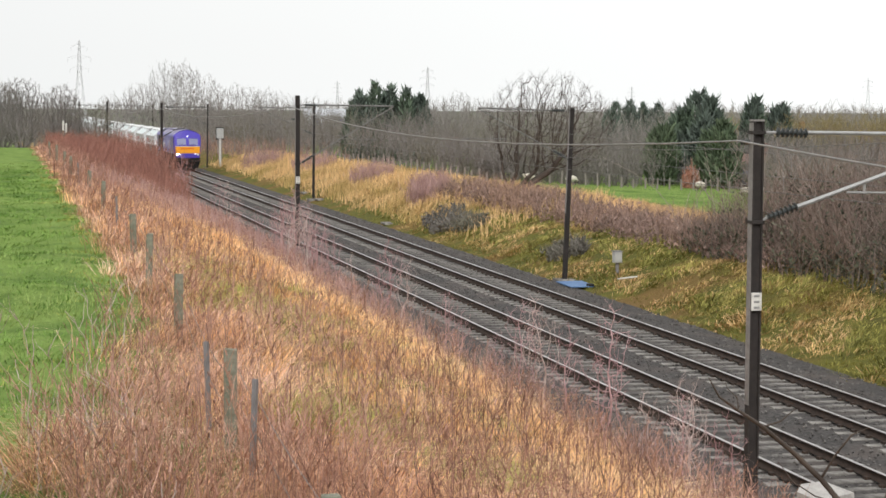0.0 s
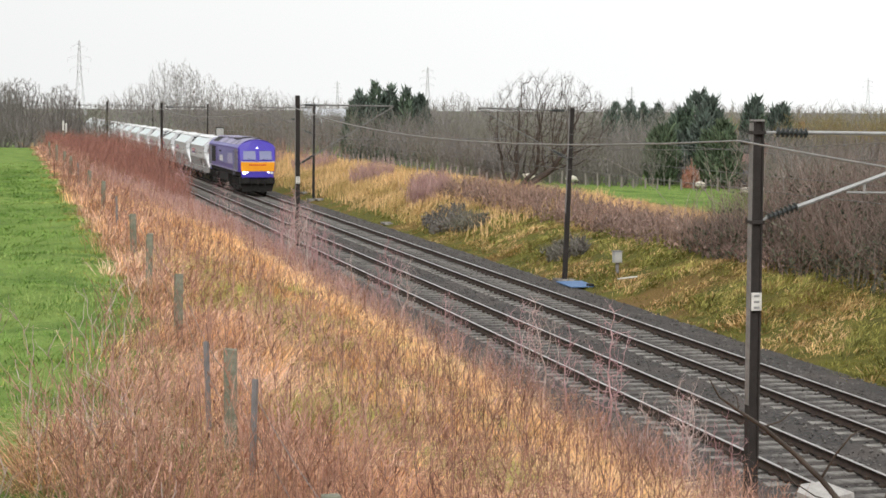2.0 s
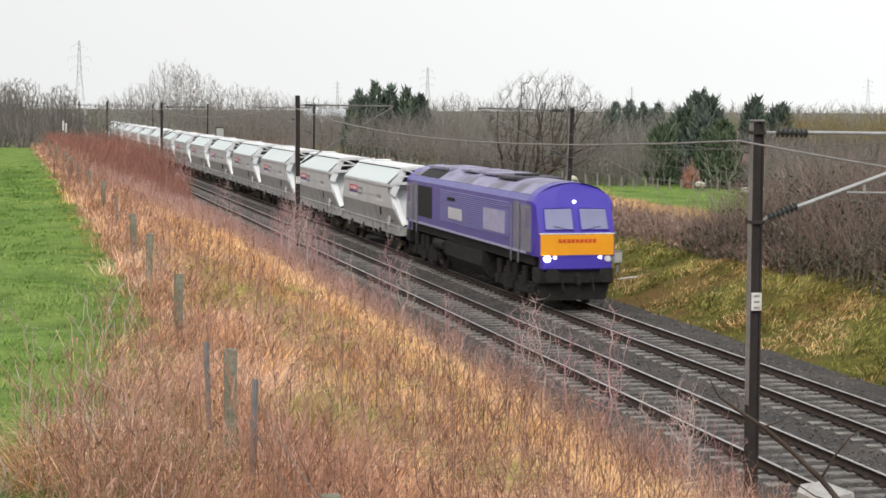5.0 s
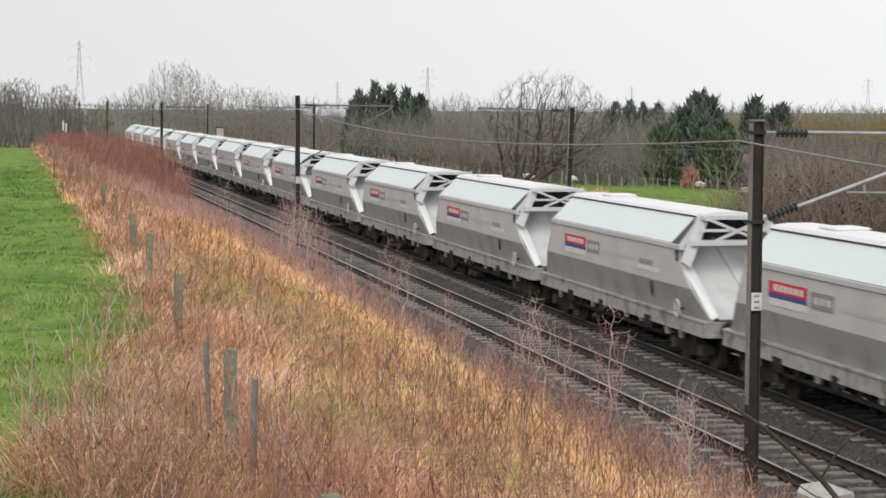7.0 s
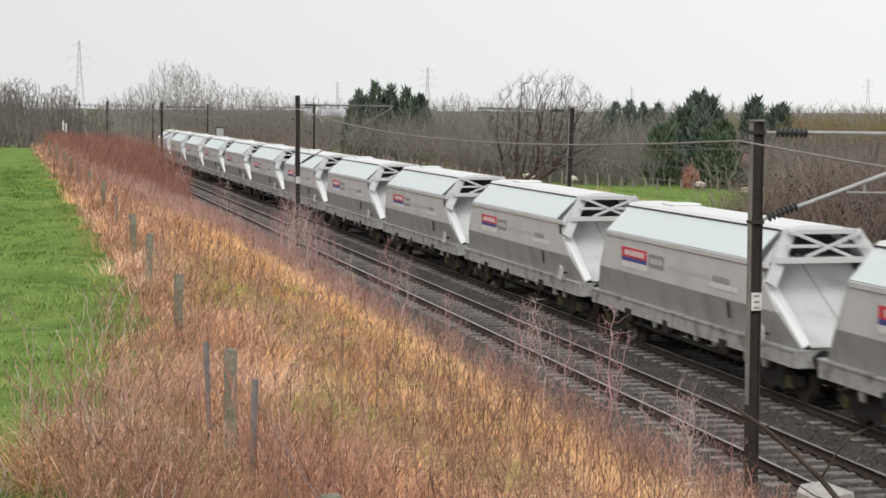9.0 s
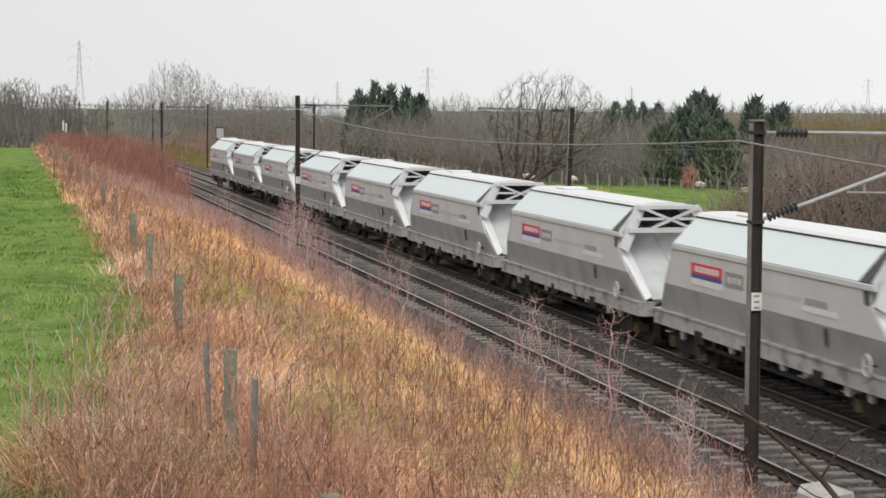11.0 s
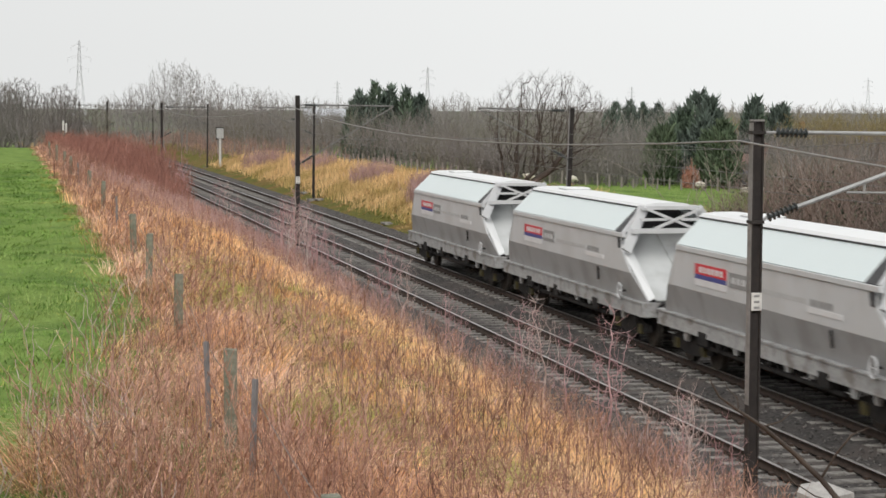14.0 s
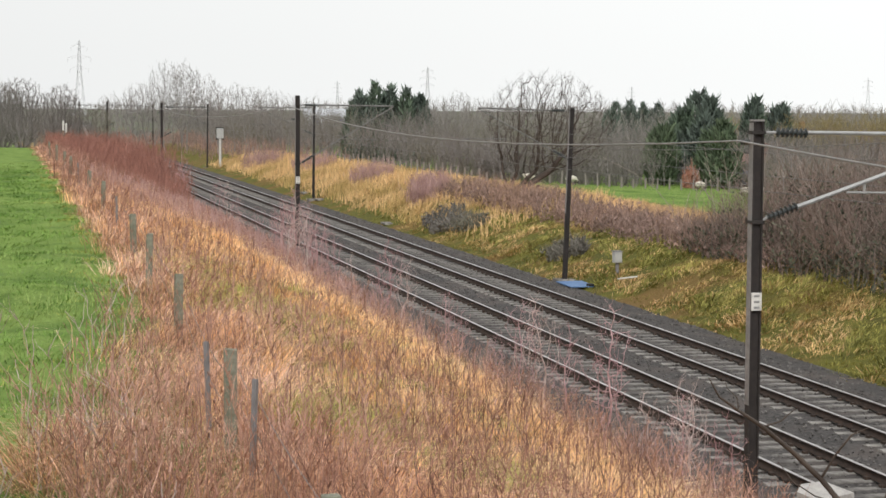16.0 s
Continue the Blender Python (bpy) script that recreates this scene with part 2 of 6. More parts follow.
def ground_z(s, lat):
    s, lat = np.asarray(s, float), np.asarray(lat, float)
    z = np.interp(lat, PROFILE_LAT, PROFILE_Z)
    # the cutting runs out up the line, and the fields fall away with it
    out = smooth01((s - 90) / 130)
    z = np.where(lat < -4.6, z * (1 - 0.75 * out) - 0.2 * out, z)
    z = np.where(lat > 6, z * (1 - 0.5 * out) - 0.2 * out, z)
    bank = np.clip((np.abs(lat) - 5.5) / 3, 0, 1) * np.clip((40 - np.abs(lat)) / 20, 0.15, 1)
    return z + wobble(s, lat) * 0.16 * bank + GRADE * np.clip(s, -400, 600)


# ---- the ground: one sheet to the horizon ----
def ground_sheet():
    lat = np.concatenate([[-2500, -1200, -600, -300, -200, -120, -90, -60, -45, -36], np.arange(-30, -4.5, 0.75), [-4.0, 0, 4.3, 5.2], np.arange(6.0, 26, 0.8),
                          [28, 32, 36, 40, 48, 58, 70, 90, 130, 200, 400, 800, 1500, 2500]])
    s = np.concatenate([[-900, -600, -420, -300, -200, -140, -100, -80, -60], np.arange(-45, 120, 1.0), np.arange(120, 240, 3.0), np.arange(240, 420, 10.0),
                        [440, 480, 540, 620, 720, 850, 1100, 1500, 2200, 3200, 4500]])
    gs, gl = np.meshgrid(s, lat, indexing="ij")
    x, y, _ = line(gs, gl)
    z = ground_z(gs, gl)
    nl = len(lat)
    i, j = np.meshgrid(np.arange(len(s) - 1), np.arange(nl - 1), indexing="ij")
    a = (i * nl + j).ravel()
    me = mesh_of("ground", np.stack([x, y, z], -1).reshape(-1, 3), np.stack([a, a + 1, a + nl + 1, a + nl], -1), M_FIELD)
    for m in (M_BANK, M_OLIVE, M_FAR):
        me.materials.append(m)
    mid_l, mid_s = (lat[j.ravel()] + lat[j.ravel() + 1]) / 2, (s[i.ravel()] + s[i.ravel() + 1]) / 2
    k = np.zeros(len(a), np.int32)
    k[(mid_l > -13.6) & (mid_l < 0)] = 1
    k[(mid_l >= 0) & (mid_l < 21)] = 2
    k[(mid_l > 11) & (mid_l < 21)] = 1
    k[(mid_l < -200) | (mid_l > 120) | (mid_s > 260)] = 3
    me.polygons.foreach_set("material_index", k)
    me.shade_smooth()
    tagged(new("ground", me), "green winter fields and rough grass banks beside the railway", "ground", kind="structure")


ground_sheet()


def strip(name, lats, zs, s0, s1, step, mat, rough=0.0, seed=3):
    """A long body with this cross-section along the line."""
    rng = np.random.default_rng(seed)
    s = np.arange(s0, s1 + step / 2, step)
    gs, gl = np.meshgrid(s, np.array(lats, float), indexing="ij")
    z = np.broadcast_to(np.array(zs, float), gs.shape) + GRADE * gs + rng.normal(0, 1, gs.shape) * rough
    x, y, _ = line(gs, gl + rng.normal(0, 1, gs.shape) * rough)
    n = len(lats)
    i, j = np.meshgrid(np.arange(len(s) - 1), np.arange(n - 1), indexing="ij")
    a = (i * n + j).ravel()
    return mesh_of(name, np.stack([x, y, z], -1).reshape(-1, 3), np.stack([a, a + 1, a + n + 1, a + n], -1), mat)


ballast = new("ballast", strip("ballast", [-4.5, -4.0, -3.3, -3.0, -2.5, -1.7, -0.9, -0.3, 0, 0.3, 0.9, 1.7, 2.5, 3.0, 3.4, 4.2, 5.1, 5.5],
                               [-0.62, -0.5, -0.30, -0.2, -0.205, -0.215, -0.205, -0.21, -0.27, -0.21, -0.205, -0.215, -0.205, -0.2, -0.3, -0.42, -0.47, -0.7],
                               -330, 700, 0.5, M_BALLAST, 0.012))
tagged(ballast, "grey stone ballast bed under two railway tracks", "ballast", kind="structure")


def loose_stones():
    rng = np.random.default_rng(11)
    n = 22000
    s = -40 + 130 * rng.random(n) ** 1.7
    lat = rng.uniform(-4.2, 5.3, n)
    clear = np.minimum.reduce([abs(lat - t - g) for t in (NEAR_T, FAR_T) for g in (-0.75, 0.75)]) > 0.1
    s, lat = s[clear], lat[clear]
    n = len(s)
    z = np.interp(lat, [-4.5, -4, -3.3, -3, 3, 3.4, 4.2, 5.1, 5.5], [-0.62, -0.5, -0.3, -0.205, -0.205, -0.3, -0.42, -0.47, -0.7]) + GRADE * s
    x, y, _ = line(s, lat)
    base = np.array([(1, 0, 0), (0, 1, 0), (-1, 0, 0), (0, -1, 0), (0, 0, 1), (0, 0, -1)], float)
    tri = np.array([(0, 1, 4), (1, 2, 4), (2, 3, 4), (3, 0, 4), (1, 0, 5), (2, 1, 5), (3, 2, 5), (0, 3, 5)])
    size = rng.uniform(0.022, 0.05, (n, 1, 1)) * rng.uniform(0.6, 1.3, (n, 6, 1))
    turn = rng.uniform(0, 6.28, n)
    c, q = np.cos(turn)[:, None], np.sin(turn)[:, None]
    b = base[None] * size
    v = np.stack([b[..., 0] * c - b[..., 1] * q + x[:, None], b[..., 0] * q + b[..., 1] * c + y[:, None], b[..., 2] * 0.8 + z[:, None] + 0.01], -1)
    f = (np.arange(n)[:, None, None] * 6 + tri[None]).reshape(-1, 3)
    tagged(new("loose_ballast", mesh_of("loose_ballast", v.reshape(-1, 3), f, M_STONE)), "loose angular grey ballast stones between the rails", "ballast", kind="stuff")


loose_stones()


# ---- the two tracks ----
def rail_mesh(lat):
    """A flat-bottom rail: foot, web and head, with a bright running surface."""
    prof = [(-0.07, -0.159), (0.07, -0.159), (0.07, -0.148), (0.012, -0.125), (0.012, -0.045), (0.036, -0.035), (0.036, -0.006), (0.028, 0.0),
            (-0.028, 0.0), (-0.036, -0.006), (-0.036, -0.035), (-0.012, -0.045), (-0.012, -0.125), (-0.07, -0.148)]
    s = np.concatenate([np.arange(-330, 500, 2.0), [520, 560, 600, 650, 700]])
    n = len(prof)
    pl, pz = np.array(prof).T
    gs, gl = np.meshgrid(s, lat + pl, indexing="ij")
    x, y, _ = line(gs, gl)
    z = pz[None] + GRADE * gs
    i, j = np.meshgrid(np.arange(len(s) - 1), np.arange(n), indexing="ij")
    a, b = (i * n + j).ravel(), (i * n + (j + 1) % n).ravel()
    me = mesh_of("rail", np.stack([x, y, z], -1).reshape(-1, 3), np.stack([a, b, b + n, a + n], -1), M_RAIL)
    me.materials.append(M_RAILTOP)
    top = np.isin(j.ravel(), (6, 7, 8)).astype(np.int32)
    me.polygons.foreach_set("material_index", top)
    return me


def sleeper_mesh():
    bm = bmesh.new()
    prism(bm, [(-0.135, -0.4), (0.135, -0.4), (0.125, -0.185), (0.10, -0.172), (-0.10, -0.172), (-0.125, -0.185)], "x", -1.25, 1.25)
    return finish(bm, "sleeper", M_SLEEPER)


def clip_mesh():
    bm = bmesh.new()
    for e in (-1, 1):
        for g in (-0.75, 0.75):
            box(bm, g + e * 0.11 - 0.04, g + e * 0.11 + 0.04, -0.06, 0.06, -0.18, -0.12)
    return finish(bm, "rail_clip", M_RAIL)


SLEEPER = sleeper_mesh()
CLIP = clip_mesh()
for t_lat, words in ((NEAR_T, "empty railway track of steel rails on concrete sleepers"), (FAR_T, "railway track with polished rails carrying the goods train")):
    trk = tagged(new("railway_track"), words, "track", kind="structure")
    for side in (-0.75, 0.75):
        r = new("rail", rail_mesh(t_lat + side))
        r.parent, r["label"] = trk, "rusty steel rail with bright worn head"
    rng = random.Random(5 + int(t_lat > 0))
    far_v, far_f = [], []
    sv = np.array([v.co for v in SLEEPER.vertices])
    for i in range(960):
        s = -40 + 0.65 * i + rng.uniform(-0.02, 0.02)
        m = heading(s, t_lat, rng.uniform(-0.03, 0.0)) @ Matrix.Rotation(radians(rng.uniform(-0.9, 0.9)), 4, "Z")
        if i < 290:
            share("sleeper", SLEEPER, trk, m)
            if s < 30:
                share("rail_clip", CLIP, trk, m)
        else:
            for pp in SLEEPER.polygons:
                k = len(far_v)
                vs = [tuple(m @ SLEEPER.vertices[q].co) for q in pp.vertices]
                if len(vs) == 4:
                    far_v.extend(vs)
                    far_f.append((k, k + 1, k + 2, k + 3))
    far = new("far_sleepers", mesh_of("far_sleepers", far_v, far_f, M_SLEEPER))
    far.parent, far["kind"] = trk, "stuff"


# ---- overhead line ----
def insulator(bm, a, b, r=0.075, n=7):
    """A ribbed insulator turned in one piece."""
    a, b = Vector(a), Vector(b)
    q = (b - a).to_track_quat("Z", "Y").to_matrix()
    ln, sides, rings = (b - a).length, 10, []
    for k in range(n):
        for f, w in ((0.05, 0.45), (0.35, 0.5), (0.45, 1.0), (0.6, 1.0), (0.7, 0.5), (0.95, 0.45)):
            z = (k + f) / n * ln
            rings.append([bm.verts.new(a + q @ Vector((r * w * math.cos(6.2832 * i / sides), r * w * math.sin(6.2832 * i / sides), z))) for i in range(sides)])
    for u, v in zip(rings, rings[1:]):
        for i in range(sides):
            bm.faces.new((u[i], u[(i + 1) % sides], v[(i + 1) % sides], v[i]))
    bm.faces.new(rings[0][::-1])
    bm.faces.new(rings[-1])
    return bm


def mast(s, lat, foot, top, width=0.17, arm=0, arm_z=5.95, strut_z=4.5, reach=2.6, plate_z=None, twin=False, reg=2.7, steel=None, rake=0.0):
    """An H-section mast with its cantilever: arm is +1 towards the right of the line, -1 towards the left."""
    steel = steel or M_DULLSTEEL
    ob = tagged(new("overhead_line_mast"), "dark weathered steel overhead line mast beside the railway track", "mast", group="overhead line masts")
    ob.matrix_basis = heading(s, lat) @ pose(0, 0, 0, 0, rake)
    h = width / 2
    bm = bmesh.new()
    g, t = 0.022, 0.035
    prism(bm, [(-h, -h), (-h + g, -h), (-h + g, -t), (h - g, -t), (h - g, -h), (h, -h), (h, h), (h - g, h), (h - g, t), (-h + g, t), (-h + g, h), (-h, h)], "z", foot, top)
    part("mast_column", bm, M_MAST, ob)
    part("flange_face", boxed(-h - 0.008, -h - 0.001, -h * 0.9, h * 0.9, foot + 2.6, top - 0.02), M_MASTEDGE, ob, "lighter grey flange face")
    part("mast_cap", boxed(-h * 1.02, h * 1.02, -h * 1.02, h * 1.02, top, top + 0.03), M_MASTEDGE, ob)
    part("foundation", boxed(-0.4, 0.4, -0.4, 0.4, foot - 0.3, foot + 0.02, bevel=0.04), M_SLEEPER, ob)
    if plate_z:
        pl = part("number_plate", boxed(-0.085, 0.085, -h - 0.02, -h - 0.008, plate_z - 0.14, plate_z + 0.14, bevel=0.004), M_PLATE, ob, "small white identification plate")
        for k in range(3):
            part("marking", boxed(-0.045, 0.045, -h - 0.026, -h - 0.0205, plate_z - 0.11 + k * 0.09, plate_z - 0.075 + k * 0.09), M_DARKMARK, pl)
    if arm:
        a = arm
        bm = insulator(bmesh.new(), (a * (h + 0.22), 0, arm_z), (a * (h + 0.75), 0, arm_z - 0.01))
        part("tie_insulator", bm, M_INSUL, ob, "dark ribbed insulator")
        bm = rod(bmesh.new(), (a * h, 0, arm_z), (a * (h + 0.24), 0, arm_z), 0.022)
        rod(bm, (a * (h + 0.72), 0, arm_z), (a * reach, 0, arm_z - 0.03), 0.03, 8)
        part("top_tie", bm, steel, ob)
        bm = insulator(bmesh.new(), (a * (h + 0.1), 0, strut_z + 0.06), (a * (h + 0.6), 0, strut_z + 0.06 + 0.5 * (arm_z - strut_z) / (reach - h)))
        part("strut_insulator", bm, M_INSUL, ob, "dark ribbed insulator")
        up = (arm_z - strut_z - 0.1) / (reach - h)
        bm = rod(bmesh.new(), (a * (h + 0.6), 0, strut_z + 0.06 + 0.5 * up), (a * reach, 0, arm_z - 0.05), 0.035 if steel is M_GALV else 0.026, 8)
        rod(bm, (a * h, 0, strut_z), (a * (h + 0.12), 0, strut_z + 0.08), 0.025)
        part("diagonal_strut", bm, steel, ob)
        bm = rod(bmesh.new(), (a * (reg - 0.9), 0, strut_z + 0.06 + (reg - 0.9 - h) * up), (a * (reg - 0.9), 0, 4.98), 0.02)
        rod(bm, (a * (reg - 1.2), 0, 5.0), (a * (reg + 0.5), 0, 4.97), 0.018)
        rod(bm, (a * (reg + 0.5), 0, 4.97), (a * reg, 0, 4.76), 0.012)
        part("registration_arm", bm, steel, ob)
        for z in (arm_z, strut_z):
            part("mast_band", boxed(-h - 0.02, h + 0.02, -h - 0.012, h + 0.012, z - 0.025, z + 0.025), M_MAST, ob)
    if twin:
        bm = insulator(bmesh.new(), (-h - 0.02, 0, 5.78), (-h - 0.18, 0, 5.78), 0.05, 4)
        part("line_insulator", bm, M_INSUL, ob, "small brown insulator")
    return ob


N_MASTS = [(-16.9, 0.0, 6.10, 0.175), (30.4, -0.4, 6.70, 0.175), (96.5, -0.4, 6.50, 0.185), (168.0, -0.4, 6.70, 0.185), (239.0, -0.4, 6.80, 0.185), (305.0, -0.4, 6.8, 0.185)]
for i, (s, foot, top, w) in enumerate(N_MASTS):
    mast(s, -4.42, foot - 0.9 if i == 0 else foot, top, w, +1, 5.93 if i == 0 else min(top - 0.3, 6.35), 4.55 if i == 0 else 4.0, 3.9, {0: 3.32, 1: 3.36}.get(i), True, 2.71, M_GALV if i == 0 else M_DULLSTEEL)
F_MASTS = [(26.2, 5.5, -0.4, 6.30, 1.9), (89.0, 5.72, -0.3, 6.40, 0.4), (160.5, 5.85, -0.4, 6.50, 0.5), (232.0, 5.8, -0.4, 6.6, 0.0), (-42.0, 5.5, -0.4, 6.4, 0.0)]
for s, lat, foot, top, rake in F_MASTS:
    mast(s, lat, foot, top, 0.165, -1, min(top - 0.12, 6.2), 4.3, lat - 1.75, None, False, lat - 1.71, None, rake)


def wire(name, pts, r, words, group="overhead wires", mat=None):
    """A round wire through these points."""
    cu = bpy.data.curves.new(name, "CURVE")
    cu.dimensions, cu.bevel_depth, cu.bevel_resolution = "3D", r, 1
    sp = cu.splines.new("POLY")
    sp.points.add(len(pts) - 1)
    for q, v in zip(sp.points, pts):
        q.co = (*v, 1)
    me = bpy.data.meshes.new_from_object(bpy.data.objects.new("tmp", cu))
    me.materials.append(mat or M_DULLSTEEL)
    return tagged(new(name, me), words, "wire", group=group)


def span(s0, s1, lat, z0, z1, sag, n=14):
    return [spot(s0 + (s1 - s0) * k / n, lat, z0 + (z1 - z0) * k / n - sag * 4 * (k / n) * (1 - k / n)) for k in range(n + 1)]


for t_lat, stops in ((NEAR_T, [-90.0, -16.9, 30.4, 96.5, 168.0, 239.0, 305.0]), (FAR_T, [-110.0, -42.0, 26.2, 89.0, 160.5, 232.0, 300.0])):
    cat, con, drops = [], [], bmesh.new()
    for a, b in zip(stops, stops[1:]):
        sup = 5.8
        cat += span(a, b, t_lat, sup, sup, 0.55)
        con += span(a, b, t_lat, 4.75, 4.75, 0.03)
    wire("catenary_wire", cat, 0.007, "sagging dull copper carrier wire above the track")
    cw = wire("contact_wire", con, 0.007, "straight dull copper contact wire with thin droppers")
    for a, b in zip(stops, stops[1:]):
        for k in range(1, 9):
            f = k / 9
            rod(drops, spot(a + (b - a) * f, t_lat, 5.8 - 0.55 * 4 * f * (1 - f)), spot(a + (b - a) * f, t_lat, 4.75), 0.003, 3)
    part("far_droppers", drops, M_WIRE, cw)["kind"] = "stuff"
ret = []
tops = [(-70.0, 5.2)] + [(s, 5.80 if i == 0 else min(t - 0.35, 6.3)) for i, (s, f, t, w) in enumerate(N_MASTS)]
for (a, za), (b, zb) in zip(tops, tops[1:]):
    ret += span(a, b, -4.72, za, zb, 0.55)
wire("return_wire", ret, 0.016, "thick return conductor strung along the masts", mat=M_WIRE)


# ---- hopper wagon ----
def bogie(parent, y, axles, wb, frame_mat, boxes=False):
    b = part("bogie", boxed(-1.05, 1.05, y - 0.35, y + 0.35, 0.55, 0.82, bevel=0.03), M_UNDER, parent)
    for sx in (-1, 1):
        bm = bmesh.new()
        w = wb * (axles - 1) / 2 + 0.45
        prism(bm, [(y - w, 0.62), (y - w, 0.42), (y - w + 0.5, 0.36), (y - 0.35, 0.28), (y + 0.35, 0.28), (y + w - 0.5, 0.36), (y + w, 0.42), (y + w, 0.62),
                   (y + 0.4, 0.86), (y - 0.4, 0.86)], "x", sx * 0.98, sx * 1.12)
        part("side_frame", bm, frame_mat, b)
    for k in range(axles):
        yy = y + (k - (axles - 1) / 2) * wb
        bm = bmesh.new()
        for sx in (-1, 1):
            rod(bm, (sx * 0.70, yy, 0.46), (sx * 0.82, yy, 0.46), 0.46, 20)
            rod(bm, (sx * 0.67, yy, 0.46), (sx * 0.70, yy, 0.46), 0.49, 20)
        rod(bm, (-0.95, yy, 0.46), (0.95, yy, 0.46), 0.08, 8)
        part("wheelset", bm, M_WHEEL, b)
        for sx in (-1, 1):
            part("axlebox", boxed(sx * 1.13 - 0.07, sx * 1.13 + 0.07, yy - 0.13, yy + 0.13, 0.34, 0.6, bevel=0.02), M_YELLOWBOX if boxes else M_UNDER, b)
    return b


def buffers(parent, y, d, z=1.05):
    for sx in (-0.87, 0.87):
        bm = rod(bmesh.new(), (sx, y, z), (sx, y + d * 0.36, z), 0.09, 10)
        rod(bm, (sx, y + d * 0.36, z), (sx, y + d * 0.41, z), 0.23, 14)
        part("buffer", bm, M_UNDER, parent)
    bm = rod(bmesh.new(), (0, y, z - 0.05), (0, y + d * 0.43, z - 0.05), 0.05, 6)
    box(bm, -0.05, 0.05, y, y + d * 0.42, z - 0.3, z - 0.02)
    part("coupling", bm, M_UNDER, parent)


def lettering(bm, x, y0, y1, z0, z1, n, d):
    """Bars standing for lettering that cannot be told."""
    w = (y1 - y0) / n
    for k in range(n):
        a = y0 + k * w
        box(bm, min(x, x + d), max(x, x + d), a, a + w * 0.68, z0, z1)
    return bm


def hopper_wagon():
    w = tagged(new("hopper_wagon"), "light grey aggregate hopper wagon with pale sloping roof sides", "wagon", group="hopper wagons of the goods train")
    # lengthwise limits of the side: front is -y
    f_top, r_top, f_low, r_low = -5.32, 5.6, -7.0, 7.0
    HX, LX2, ZT, ZC, ZB = 1.42, 1.2, 2.97, 1.95, 1.22
    for sx in (-1, 1):
        up = [(sx * HX, f_top, ZT), (sx * HX, f_top, 2.52), (sx * HX, f_top - 0.86, ZC), (sx * HX, 6.2, ZC), (sx * HX, r_top, ZT)]
        low = [(sx * HX, f_top - 0.86, ZC), (sx * LX2, f_low, ZB), (sx * LX2, r_low, ZB), (sx * HX, 6.2, ZC)]
        if sx > 0:
            up, low = up[::-1], low[::-1]
        side = part("upper_side", slab(bmesh.new(), up[::-1], 0.05), M_WAGON, w)
        part("lower_side", slab(bmesh.new(), low[::-1], 0.05), M_LOWER, w, "inward-sloping lower side, shade put into darker grey")
        # the dark corner sheet stands in for the open, shaded gap
        for name, mat, words, y0, y1, y2, y3 in (("roof_slope", M_ROOF, "pale blue-white sloping roof side", f_top + 0.5, r_top, 5.95, -4.5), ("corner_shade_fill", M_SHADE, "dark fill for the shaded gap between roof and end frame", f_top - 0.05, f_top + 0.5, -4.5, -4.88)):
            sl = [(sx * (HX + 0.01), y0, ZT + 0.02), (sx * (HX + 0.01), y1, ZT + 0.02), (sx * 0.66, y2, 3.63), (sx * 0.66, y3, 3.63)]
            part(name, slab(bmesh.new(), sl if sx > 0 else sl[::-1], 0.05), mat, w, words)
        bm = bmesh.new()
        box(bm, sx * 1.40 - 0.06, sx * 1.40 + 0.06, f_top - 0.2, r_top + 0.02, ZT - 0.13, ZT + 0.0, bevel=0.015)
        part("top_rail", bm, M_WAGON, w)
        bm = bmesh.new()
        box(bm, sx * 1.36 - 0.03, sx * 1.36 + 0.07, -6.15, 6.19, ZC - 0.035, ZC + 0.012, bevel=0.01)
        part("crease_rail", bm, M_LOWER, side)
        # sole bar with a top flange, step and brackets
        o = sx * 1.25
        bm = prism(bmesh.new(), [(o - 0.10, 0.85), (o + 0.08, 0.85), (o + 0.08, 0.89), (o + 0.03, 0.89), (o + 0.03, 1.19), (o + 0.09, 1.19), (o + 0.09, 1.23),
                                 (o - 0.12, 1.23), (o - 0.12, 1.19), (o - 0.09, 1.19), (o - 0.09, 0.89), (o - 0.10, 0.89)], "y", -6.9, 7.15)
        sole = part("sole_bar", bm, M_FRAME, w, "dusty grey sole bar")
        rng = random.Random(3)
        for k in range(15):
            yy = -6.6 + k * 0.94 + rng.uniform(-0.1, 0.1)
            part("bracket", boxed(sx * 1.315 - 0.03, sx * 1.315 + 0.03, yy - rng.uniform(0.03, 0.12), yy + 0.05, 0.95, 1.17), M_FRAME, sole)
        bm = bmesh.new()
        for k in range(9):
            yy = -3.4 + k * 0.85
            bar(bm, (sx * 1.18, yy, 0.9), (sx * 1.2, yy + 0.42, 0.62), 0.06, 0.06, (sx, 0, 0))
            bar(bm, (sx * 1.2, yy + 0.42, 0.62), (sx * 1.18, yy + 0.85, 0.9), 0.06, 0.06, (sx, 0, 0))
        box(bm, sx * 1.2 - 0.04, sx * 1.2 + 0.04, -3.6, 4.4, 0.58, 0.66)
        part("brake_rigging", bm, M_UNDER, w)
        for k in range(13):
            yy = -6.2 + k * 1.03 + rng.uniform(-0.12, 0.12)
            deep = rng.uniform(0.10, 0.24)
            bm = prism(bmesh.new(), [(yy - 0.16, 0.87), (yy + 0.16, 0.87), (yy + 0.07, 0.87 - deep), (yy - 0.07, 0.87 - deep)], "x", sx * 1.22, sx * 1.30)
            part("hanger", bm, M_FRAME if k % 3 else M_UNDER, sole)
